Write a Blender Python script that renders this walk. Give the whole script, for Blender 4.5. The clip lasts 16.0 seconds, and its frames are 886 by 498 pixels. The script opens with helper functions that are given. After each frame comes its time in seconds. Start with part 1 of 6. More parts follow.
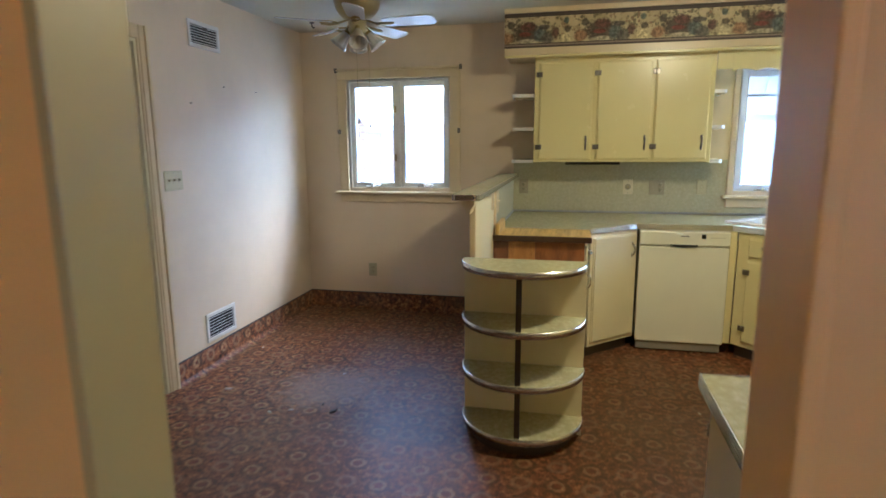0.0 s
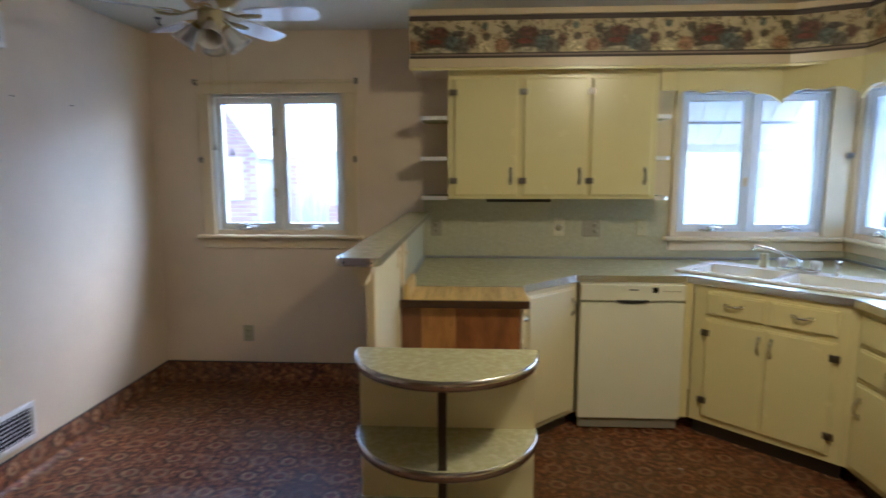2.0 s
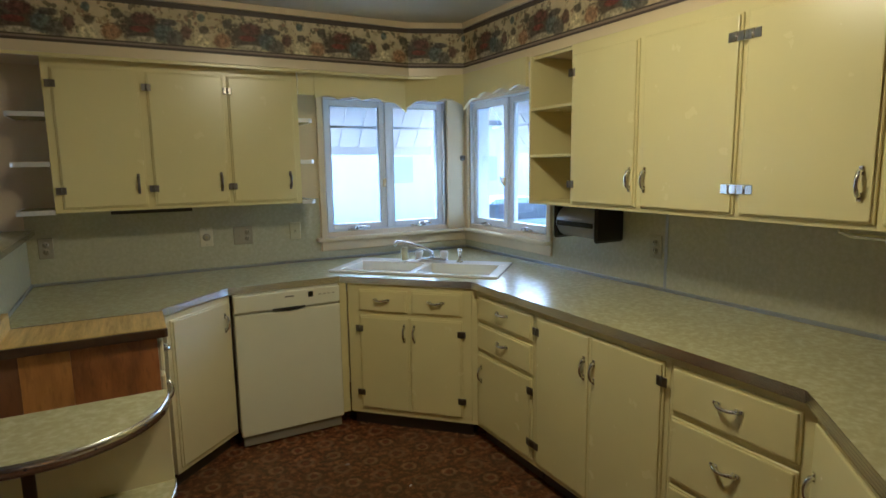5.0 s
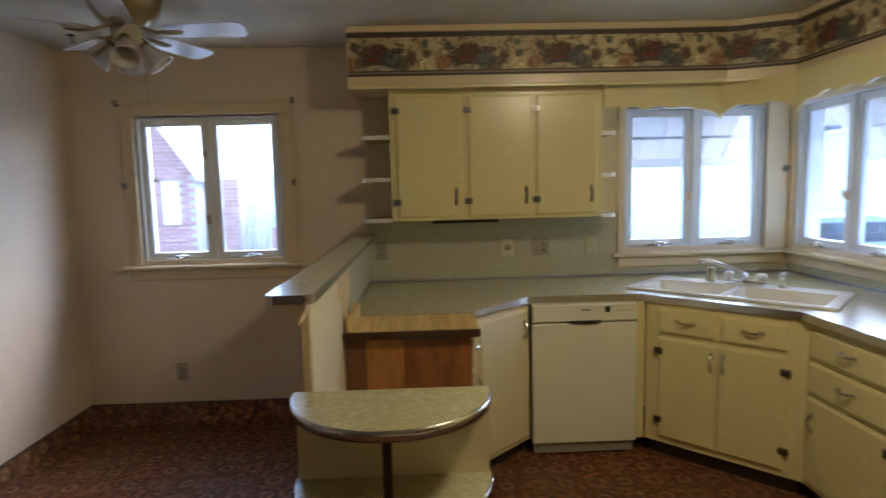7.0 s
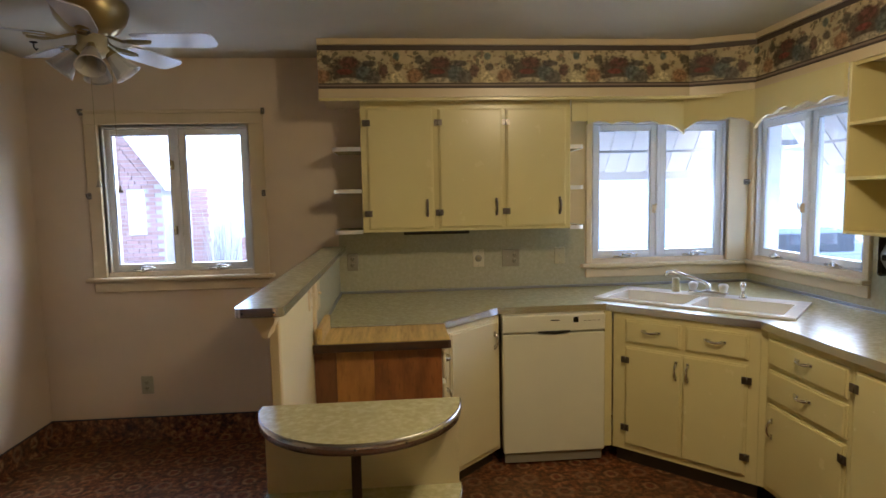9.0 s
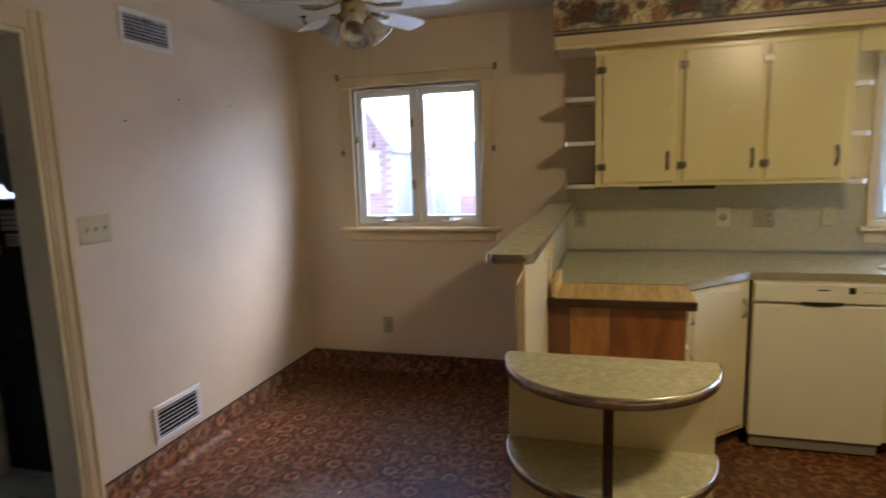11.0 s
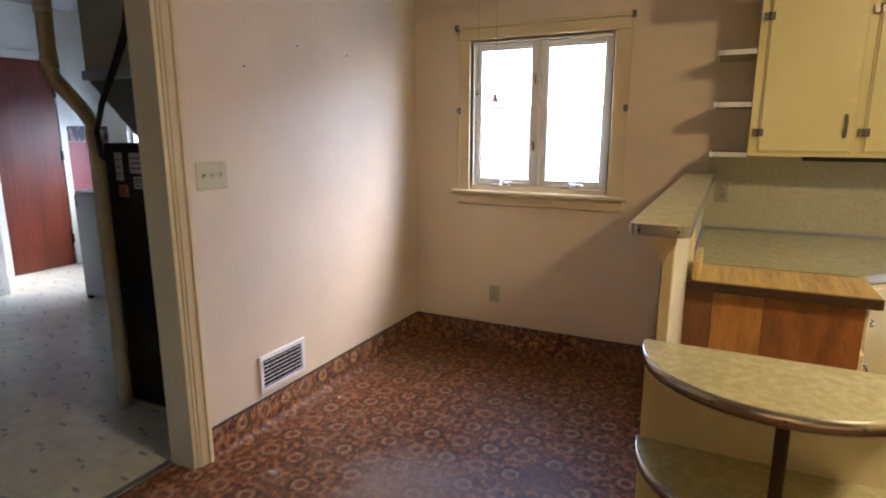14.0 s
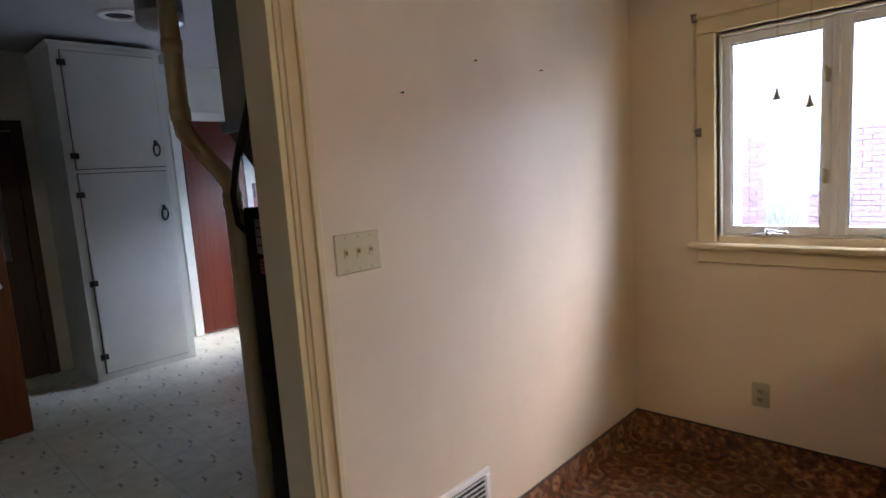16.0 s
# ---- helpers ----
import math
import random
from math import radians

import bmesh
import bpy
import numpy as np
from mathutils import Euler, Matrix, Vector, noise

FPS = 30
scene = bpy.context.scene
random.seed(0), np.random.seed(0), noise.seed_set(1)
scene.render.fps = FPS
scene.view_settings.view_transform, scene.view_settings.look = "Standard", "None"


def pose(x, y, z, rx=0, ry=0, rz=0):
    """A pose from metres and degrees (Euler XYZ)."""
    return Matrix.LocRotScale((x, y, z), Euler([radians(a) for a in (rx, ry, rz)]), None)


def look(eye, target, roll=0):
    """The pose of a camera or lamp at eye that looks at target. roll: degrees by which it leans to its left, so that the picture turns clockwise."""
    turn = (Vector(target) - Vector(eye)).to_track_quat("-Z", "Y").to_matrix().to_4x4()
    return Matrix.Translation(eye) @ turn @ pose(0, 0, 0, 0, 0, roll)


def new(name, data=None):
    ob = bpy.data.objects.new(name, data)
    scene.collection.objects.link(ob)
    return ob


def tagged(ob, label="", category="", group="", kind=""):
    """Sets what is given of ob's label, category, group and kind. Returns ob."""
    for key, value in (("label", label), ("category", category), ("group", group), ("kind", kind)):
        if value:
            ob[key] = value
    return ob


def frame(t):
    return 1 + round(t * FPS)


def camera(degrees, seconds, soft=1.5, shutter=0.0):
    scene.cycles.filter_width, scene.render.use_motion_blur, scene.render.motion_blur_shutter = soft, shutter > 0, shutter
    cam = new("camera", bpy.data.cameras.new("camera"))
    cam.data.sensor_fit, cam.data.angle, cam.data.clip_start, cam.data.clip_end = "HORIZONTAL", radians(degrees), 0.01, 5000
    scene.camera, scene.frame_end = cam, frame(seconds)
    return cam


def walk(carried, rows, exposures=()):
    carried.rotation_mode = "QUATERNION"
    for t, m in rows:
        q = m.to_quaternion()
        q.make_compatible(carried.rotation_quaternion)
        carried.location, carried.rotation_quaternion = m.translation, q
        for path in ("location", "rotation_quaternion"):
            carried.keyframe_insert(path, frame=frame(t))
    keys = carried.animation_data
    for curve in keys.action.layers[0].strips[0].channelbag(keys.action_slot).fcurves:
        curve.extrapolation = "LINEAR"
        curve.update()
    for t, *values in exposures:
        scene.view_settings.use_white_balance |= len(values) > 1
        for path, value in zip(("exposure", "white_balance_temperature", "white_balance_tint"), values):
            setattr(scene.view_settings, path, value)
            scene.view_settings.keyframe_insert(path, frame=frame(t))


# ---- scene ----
cam = camera(75.4, 16.0, soft=1.5, shutter=0.5)
PATH = [
    (0, (0.319, 0.373, 1.472), (-0.11, 2.293, 1.113), -0.4),
    (0.5, (0.248, 0.652, 1.484), (-0.079, 2.598, 1.162), 0.4),
    (1, (0.191, 0.892, 1.505), (0.09, 2.858, 1.156), -2.1),
    (1.5, (0.198, 1.148, 1.505), (-0.057, 3.116, 1.252), -0.7),
    (2, (0.197, 1.298, 1.509), (0.087, 3.276, 1.238), -0.1),
    (2.5, (0.2, 1.38, 1.505), (0.525, 3.329, 1.197), -1.0),
    (3, (0.246, 1.403, 1.505), (0.838, 3.279, 1.144), -0.8),
    (3.5, (0.303, 1.39, 1.481), (1.177, 3.137, 1.05), -0.5),
    (3.7, (0.312, 1.39, 1.49), (1.261, 3.1, 1.059), -0.2),
    (5.8, (0.366, 1.375, 1.556), (1.267, 3.145, 1.365), -0.2),
    (6, (0.333, 1.395, 1.55), (1.132, 3.219, 1.365), -0.4),
    (6.5, (0.281, 1.416, 1.544), (0.693, 3.365, 1.364), -1.4),
    (7, (0.221, 1.446, 1.534), (0.282, 3.433, 1.318), -1.4),
    (7.5, (0.191, 1.443, 1.538), (0.095, 3.43, 1.326), -1.3),
    (8, (0.223, 1.424, 1.548), (0.302, 3.416, 1.388), -1.1),
    (8.2, (0.235, 1.418, 1.552), (0.444, 3.4, 1.377), -0.9),
    (10.3, (0.125, 1.445, 1.52), (-0.048, 3.429, 1.33), -1.4),
    (10.5, (0.092, 1.436, 1.517), (-0.167, 3.409, 1.313), -1.4),
    (11, (0.096, 1.458, 1.503), (-0.452, 3.358, 1.205), -1.9),
    (11.5, (0.05, 1.452, 1.478), (-0.676, 3.265, 1.049), 0.1),
    (12, (0.016, 1.441, 1.456), (-0.802, 3.178, 0.896), -0.2),
    (12.5, (0.004, 1.443, 1.46), (-0.881, 3.152, 0.918), -0.3),
    (13, (0.013, 1.45, 1.462), (-0.878, 3.161, 0.935), -0.7),
    (13.5, (0.017, 1.488, 1.458), (-0.902, 3.189, 0.95), -0.3),
    (14, (-0.038, 1.642, 1.453), (-0.91, 3.396, 1.051), 0.0),
    (14.5, (-0.15, 1.822, 1.478), (-1.006, 3.599, 1.146), -1.2),
    (15, (-0.303, 2.034, 1.46), (-1.459, 3.641, 1.171), -1.9),
    (15.5, (-0.482, 2.215, 1.478), (-1.819, 3.677, 1.201), -2.0),
    (16, (-0.676, 2.375, 1.481), (-2.052, 3.802, 1.219), -3.9),
]
EXPOSURES = [(0, 4.45, 4550, 8), (0.5, 4.3, 4400, 10), (1.5, 4.0, 4400, 13), (2, 3.98, 4500, 12), (3.5, 3.5, 4500, 5), (6, 3.52, 4650, 10), (7, 3.55, 4900, 14), (8, 3.65, 5050, 15), (10.5, 3.75, 5200, 19), (11.5, 3.95, 5200, 19), (12.5, 4.2, 5200, 19), (13.3, 4.5, 5300, 19), (14.5, 4.45, 5400, 21), (16, 4.1, 5400, 20)]
walk(cam, [(t, look(eye, target, roll)) for t, eye, target, roll in PATH], EXPOSURES)

# ---- world, sun, lamps ----
LAMP = 6.5
world = bpy.data.worlds.new("overcast_sky")
scene.world = world
world.use_nodes = True
wn = world.node_tree
sky = wn.nodes.new("ShaderNodeTexSky")
sky.sky_type = "NISHITA"
sky.sun_disc = False
sky.sun_elevation, sky.sun_rotation = radians(45), radians(40)
sky.air_density, sky.dust_density = 1.0, 3.0
wn.nodes["Background"].inputs[1].default_value = 0.11
wn.links.new(sky.outputs[0], wn.nodes["Background"].inputs[0])

sun = bpy.data.lights.new("sun", "SUN")
sun.energy, sun.angle, sun.color = 0.75, radians(150), (0.89, 0.92, 1.0)
sun_ob = new("sun", sun)
sun_ob.matrix_world = look((6.4, 7.7, 10), (0, 0, 0))

# ---- materials ----
def mat(name, color, rough=0.5, metal=0.0, spec=0.5):
    m = bpy.data.materials.new(name)
    m.use_nodes = True
    p = m.node_tree.nodes["Principled BSDF"]
    p.inputs["Base Color"].default_value = (*color, 1)
    p.inputs["Roughness"].default_value = rough
    p.inputs["Metallic"].default_value = metal
    p.inputs["Specular IOR Level"].default_value = spec
    return m


class Nodes:
    """Short hand for building a material's node tree."""

    def __init__(self, m):
        self.t, self.p = m.node_tree, m.node_tree.nodes["Principled BSDF"]
        self.co = self.t.nodes.new("ShaderNodeTexCoord")

    def node(self, kind, **ins):
        n = self.t.nodes.new(kind)
        for k, v in ins.items():
            self.put(n.inputs[k.replace("_", " ")], v)
        return n

    def put(self, socket, v):
        if isinstance(v, bpy.types.NodeSocket):
            self.t.links.new(v, socket)
        else:
            socket.default_value = v

    def math(self, op, a, b=0.0, c=0.0):
        n = self.t.nodes.new("ShaderNodeMath")
        n.operation = op
        for i, v in enumerate((a, b, c)):
            self.put(n.inputs[i], v)
        return n.outputs[0]

    def noise(self, scale, detail=4.0, rough=0.55, vec=None, stretch=None):
        v = vec or self.co.outputs["Object"]
        if stretch:
            mp = self.node("ShaderNodeMapping", Vector=v)
            mp.inputs["Scale"].default_value = stretch
            v = mp.outputs[0]
        n = self.node("ShaderNodeTexNoise", Vector=v, Scale=scale, Detail=detail, Roughness=rough)
        return n.outputs["Fac"]

    def ramp(self, fac, stops):
        n = self.t.nodes.new("ShaderNodeValToRGB")
        e = n.color_ramp.elements
        while len(e) < len(stops):
            e.new(0.5)
        for el, (pos, col) in zip(e, stops):
            el.position, el.color = pos, (*col, 1)
        self.put(n.inputs[0], fac)
        return n.outputs[0]

    def step(self, v, lo, hi):
        n = self.t.nodes.new("ShaderNodeMapRange")
        n.interpolation_type = "SMOOTHSTEP"
        self.put(n.inputs[0], v)
        n.inputs[1].default_value, n.inputs[2].default_value = lo, hi
        return n.outputs[0]

    def mix(self, fac, a, b, blend="MIX"):
        n = self.t.nodes.new("ShaderNodeMix")
        n.data_type, n.blend_type = "RGBA", blend
        self.put(n.inputs[0], fac)
        for s, v in ((n.inputs[6], a), (n.inputs[7], b)):
            self.put(s, (*v, 1) if isinstance(v, tuple) and len(v) == 3 else v)
        return n.outputs[2]

    def color(self, v):
        self.put(self.p.inputs["Base Color"], v)

    def rough(self, v):
        self.put(self.p.inputs["Roughness"], v)

    def bump(self, h, strength=0.2, dist=0.002):
        b = self.node("ShaderNodeBump", Height=h, Strength=strength, Distance=dist)
        self.put(self.p.inputs["Normal"], b.outputs[0])


def paint(name, color, rough=0.4, wear=0.10, grain=120, bump=0.12, big=1.7):
    """Brushed or rolled paint: two scales of tone, fine relief."""
    m = mat(name, color, rough)
    n = Nodes(m)
    dark = tuple(c * (1 - wear * 1.6) for c in color)
    lite = tuple(min(1, c * (1 + wear * 0.5)) for c in color)
    base = n.ramp(n.noise(big, 5, 0.6), [(0.3, dark), (0.55, color), (0.75, lite)])
    spots = n.step(n.noise(9, 6, 0.7), 0.62, 0.78)
    n.color(n.mix(n.math("MULTIPLY", spots, wear), base, tuple(c * 0.8 for c in color)))
    n.rough(n.math("MULTIPLY_ADD", n.noise(14, 3), 0.02, rough - 0.01))
    n.bump(n.noise(grain, 3), bump, 0.0015)
    return m


WALL = paint("wall_paint", (0.74, 0.62, 0.44), 0.56, 0.06, 70, 0.25, 1.2)
CEIL = paint("ceiling_paint", (0.57, 0.53, 0.40), 0.8, 0.05, 60, 0.3)
# white laundry ceiling with its shade mixed into the colour
CEILL = paint("shaded_grey_ceiling_paint", (0.42, 0.42, 0.42), 0.8, 0.05, 60, 0.3)
TRIMP = paint("trim_paint", (0.72, 0.60, 0.36), 0.32, 0.06, 60, 0.1)
YELLOW = paint("yellow_enamel", (0.78, 0.70, 0.335), 0.27, 0.015, 45, 0.05, 2.5)
CREAM = paint("cream_enamel", (0.77, 0.70, 0.44), 0.34, 0.03, 45, 0.08, 2.5)
SASHB = paint("bluish_white_sash_paint", (0.80, 0.83, 0.87), 0.4, 0.05, 50, 0.1)
SASH = paint("sash_paint", (0.80, 0.80, 0.74), 0.4, 0.08, 50, 0.1)
WHITE = paint("white_enamel", (0.84, 0.83, 0.66), 0.22, 0.03, 40, 0.02)
WHITEP = paint("white_laundry_paint", (0.70, 0.71, 0.64), 0.4, 0.06, 60, 0.1)
PEACH = paint("peach_hall_paint", (0.78, 0.47, 0.14), 0.5, 0.06, 70, 0.2)
MAUVE = paint("mauve_paint", (0.30, 0.10, 0.10), 0.5, 0.08, 60, 0.1)
BEIGE = paint("beige_sheet_metal", (0.42, 0.38, 0.26), 0.45, 0.08, 40, 0.05)
PVC = paint("pipe_plastic", (0.62, 0.52, 0.32), 0.4, 0.06, 40, 0.04)
OLIVE = paint("aged_olive_trim_paint", (0.42, 0.335, 0.13), 0.4, 0.06, 60, 0.1)
CHROME = mat("chrome", (0.72, 0.72, 0.70), 0.16, 1.0)
ALU = mat("satin_aluminium", (0.66, 0.66, 0.65), 0.22, 1.0)
# edging metal made paler and duller so its colour carries the windows' reflection
BRIGHTA = mat("window_shine_edging", (0.85, 0.85, 0.84), 0.4, 0.55)
BRONZE = mat("dark_bronze_bar", (0.06, 0.045, 0.03), 0.4, 0.5)
OLDCHROME = mat("tarnished_chrome", (0.22, 0.20, 0.17), 0.32, 1.0)
DARKMETAL = mat("dark_steel", (0.05, 0.05, 0.05), 0.4, 0.6)
BRASS = mat("aged_brass", (0.42, 0.34, 0.16), 0.3, 0.8)
BLACK = mat("black_enamel", (0.010, 0.008, 0.007), 0.45, 0.0, 0.25)
PLASTICK = mat("black_plastic", (0.01, 0.01, 0.01), 0.25)
IVORY = mat("ivory_plastic", (0.54, 0.49, 0.29), 0.35)
TAUPE = mat("taupe_plastic", (0.36, 0.32, 0.22), 0.4)
HOLE = mat("dark_void", (0.01, 0.01, 0.01), 0.8)
WHITEM = mat("white_register_enamel", (0.74, 0.72, 0.68), 0.4)
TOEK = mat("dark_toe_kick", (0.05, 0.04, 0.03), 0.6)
DWTOE = mat("grey_toe_panel", (0.30, 0.28, 0.22), 0.5)
PLATEB = mat("aged_beige_plate", (0.43, 0.40, 0.25), 0.4)
PALEIV = mat("pale_ivory_plastic", (0.66, 0.60, 0.41), 0.35)
SINKM = mat("white_porcelain", (0.86, 0.85, 0.80), 0.12)
LABELM = mat("paper_label", (0.42, 0.38, 0.34), 0.6)
LABELR = mat("red_paper_label", (0.35, 0.12, 0.09), 0.6)
GALV = mat("galvanised_steel", (0.42, 0.43, 0.44), 0.35, 0.9)
DARKDUCT = mat("dark_duct", (0.17, 0.17, 0.16), 0.45, 0.5)
RUBBER = mat("black_cable", (0.01, 0.01, 0.01), 0.5)


def wood(name, a, b, rough=0.4, scale=9.0, stretch=(1, 1, 0.07)):
    m = mat(name, a, rough)
    n = Nodes(m)
    g = n.noise(scale, 6, 0.65, None, stretch)
    f = n.noise(scale * 9, 3, 0.6, None, stretch)
    col = n.ramp(g, [(0.32, b), (0.5, a), (0.68, tuple(min(1, c * 1.25) for c in a))])
    n.color(n.mix(n.math("MULTIPLY", n.step(f, 0.5, 0.7), 0.35), col, tuple(c * 0.5 for c in b)))
    n.bump(f, 0.15, 0.001)
    return m


WOODP = wood("stained_plywood", (0.31, 0.115, 0.022), (0.15, 0.05, 0.010), 0.42, 5.0, (1.4, 1, 0.35))
WOODG = wood("golden_plywood", (0.43, 0.20, 0.038), (0.25, 0.10, 0.018), 0.42, 4.0, (1.4, 1, 0.3))
WOODD = wood("dark_red_board", (0.17, 0.07, 0.025), (0.10, 0.04, 0.012), 0.42, 5.0, (1.4, 1, 0.3))
WOODT = wood("worn_maple_board", (0.62, 0.44, 0.14), (0.40, 0.24, 0.07), 0.4, 14.0, (3.2, 0.25, 1))
WOODE = wood("dark_worn_edge", (0.055, 0.025, 0.009), (0.03, 0.012, 0.004), 0.4, 9.0, (0.3, 1, 1))
MAHOG = wood("red_mahogany", (0.11, 0.026, 0.012), (0.055, 0.012, 0.006), 0.32, 4.0, (1, 1, 0.06))
DARKW = wood("dark_brown_wood", (0.045, 0.018, 0.010), (0.02, 0.008, 0.005), 0.4, 4.0, (1, 1, 0.06))
REDW = wood("red_brown_wood", (0.16, 0.045, 0.015), (0.09, 0.025, 0.008), 0.38, 4.0, (1, 1, 0.06))

# invented dark finish for the unseen near wall, keeps bounced light down
DIMWALL = wood("bounce_dimming_brown", (0.16, 0.09, 0.04), (0.09, 0.045, 0.02), 0.45, 4.0, (1, 1, 0.06))
LAMIN = mat("speckled_laminate", (0.5, 0.5, 0.38), 0.26)
n = Nodes(LAMIN)
a = n.noise(46, 3, 0.55)
b = n.noise(210, 2, 0.6)
col = n.ramp(a, [(0.38, (0.435, 0.41, 0.22)), (0.50, (0.475, 0.45, 0.25)), (0.58, (0.51, 0.485, 0.28)), (0.66, (0.555, 0.53, 0.32))])
n.color(n.mix(n.math("MULTIPLY", n.step(b, 0.52, 0.72), 0.2), col, (0.62, 0.59, 0.38)))

SPLASH = mat("backsplash_laminate", (0.45, 0.46, 0.38), 0.35)
n = Nodes(SPLASH)
a = n.noise(48, 5, 0.65)
col = n.ramp(a, [(0.36, (0.445, 0.42, 0.265)), (0.5, (0.475, 0.45, 0.29)), (0.66, (0.525, 0.50, 0.33))])
n.color(n.mix(n.math("MULTIPLY", n.step(n.noise(95, 2), 0.55, 0.7), 0.18), col, (0.62, 0.61, 0.46)))
n.bump(n.noise(24, 3), 0.06, 0.001)

# sheet vinyl with rows of pale rings round red flowers
VINYL = mat("ring_vinyl", (0.12, 0.06, 0.03), 0.4, 0.0, 0.28)
n = Nodes(VINYL)
sep = n.node("ShaderNodeSeparateXYZ", Vector=n.co.outputs["Object"])
PER = 0.306


def ring_cells(n, ox, oy):
    """Distance and angle wobble round the middles of a square grid."""
    u = n.math("SUBTRACT", n.math("FRACT", n.math("ADD", n.math("DIVIDE", n.math("SUBTRACT", sep.outputs[0], ox), PER), 100.5)), 0.5)
    v = n.math("SUBTRACT", n.math("FRACT", n.math("ADD", n.math("DIVIDE", n.math("SUBTRACT", sep.outputs[1], oy), PER), 100.5)), 0.5)
    z = n.math("SUBTRACT", n.math("FRACT", n.math("ADD", n.math("DIVIDE", sep.outputs[2], PER), 100.2)), 0.5)
    z = n.math("MULTIPLY", z, n.math("GREATER_THAN", sep.outputs[2], 0.012))
    s = n.math("ADD", n.math("ADD", n.math("MULTIPLY", u, u), n.math("MULTIPLY", v, v)), n.math("MULTIPLY", z, z))
    return n.math("MULTIPLY", n.math("SQRT", s), PER)


fine = n.noise(55, 4, 0.7)
wob = n.math("MULTIPLY", n.math("SUBTRACT", fine, 0.5), 0.034)
big = n.math("MINIMUM", ring_cells(n, -1.537, 3.004), ring_cells(n, -1.384, 3.157))
small = n.math("MINIMUM", ring_cells(n, -1.384, 3.004), ring_cells(n, -1.537, 3.157))
d = n.math("ADD", big, wob)
d2 = n.math("ADD", small, wob)
base = n.ramp(n.noise(30, 6, 0.74), [(0.38, (0.030, 0.012, 0.005)), (0.47, (0.115, 0.034, 0.011)), (0.54, (0.23, 0.076, 0.022)), (0.62, (0.41, 0.195, 0.066))])
ring = n.math("MULTIPLY", n.step(d, 0.020, 0.028), n.math("SUBTRACT", 1.0, n.step(d, 0.033, 0.043)))
ringout = n.math("MULTIPLY", n.step(d, 0.041, 0.046), n.math("SUBTRACT", 1.0, n.step(d, 0.052, 0.066)))
heart = n.math("SUBTRACT", 1.0, n.step(d, 0.008, 0.026))
core2 = n.math("SUBTRACT", 1.0, n.step(d2, 0.008, 0.030))
halo2 = n.math("MULTIPLY", n.step(d2, 0.026, 0.034), n.math("SUBTRACT", 1.0, n.step(d2, 0.038, 0.055)))
col = n.mix(n.math("MULTIPLY", core2, 0.6), base, (0.13, 0.020, 0.010))
col = n.mix(n.math("MULTIPLY", halo2, 0.6), col, (0.33, 0.20, 0.10))
col = n.mix(n.math("MULTIPLY", ringout, 0.55), col, (0.022, 0.010, 0.006))
col = n.mix(n.math("MULTIPLY", heart, 0.75), col, (0.14, 0.018, 0.009))
col = n.mix(n.math("MULTIPLY", n.math("MULTIPLY", ring, n.step(fine, 0.34, 0.56)), 0.68), col, (0.45, 0.29, 0.13))
wear = n.step(n.noise(1.3, 6, 0.65), 0.44, 0.66)
col = n.mix(n.math("MULTIPLY", wear, 0.32), col, (0.167, 0.128, 0.075))
col = n.mix(n.math("MULTIPLY", n.step(n.noise(210, 2), 0.58, 0.7), 0.25), col, (0.248, 0.179, 0.083))


def stain_shade(cx, cy, r):
    """A ragged round patch on the floor, for stains and painted shade: 1 in its middle, 0 outside."""
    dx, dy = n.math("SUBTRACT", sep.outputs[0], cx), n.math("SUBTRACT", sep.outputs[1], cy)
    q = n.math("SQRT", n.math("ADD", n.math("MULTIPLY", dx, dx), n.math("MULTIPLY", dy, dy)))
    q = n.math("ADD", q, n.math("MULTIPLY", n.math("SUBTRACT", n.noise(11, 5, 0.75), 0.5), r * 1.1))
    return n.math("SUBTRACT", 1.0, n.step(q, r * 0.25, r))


col = n.mix(n.math("MULTIPLY", stain_shade(-0.75, 2.75, 1.15), 0.30), col, (0.17, 0.115, 0.075))
# kitchen floor between the cabinets: its dimness painted in as dark olive
col = n.mix(n.math("MULTIPLY", stain_shade(1.05, 3.25, 1.5), 0.62), col, (0.060, 0.038, 0.014))
col = n.mix(n.math("MULTIPLY", stain_shade(-1.12, 3.48, 0.42), 0.55), col, (0.34, 0.285, 0.26))
n.color(n.mix(n.math("MULTIPLY", stain_shade(-0.64, 3.80, 0.17), 0.6), col, (0.07, 0.035, 0.03)))
n.rough(n.math("MULTIPLY_ADD", n.noise(5, 5, 0.7), 0.22, 0.36))
n.bump(n.math("ADD", n.noise(60, 3), n.math("MULTIPLY", ring, 0.4)), 0.25, 0.0015)

# pale laundry vinyl: square tiles with grey blue dashes
LVINYL = mat("pale_laundry_vinyl", (0.6, 0.6, 0.55), 0.3)
n = Nodes(LVINYL)
sep = n.node("ShaderNodeSeparateXYZ", Vector=n.co.outputs["Object"])
TILE = 0.305


def cell(n, s, off=0.0):
    return n.math("SUBTRACT", n.math("FRACT", n.math("ADD", n.math("DIVIDE", s, TILE), 100.0 + off)), 0.5)


u, v = cell(n, sep.outputs[0]), cell(n, sep.outputs[1])
au, av = n.math("ABSOLUTE", u), n.math("ABSOLUTE", v)
seam = n.step(n.math("MAXIMUM", au, av), 0.488, 0.498)
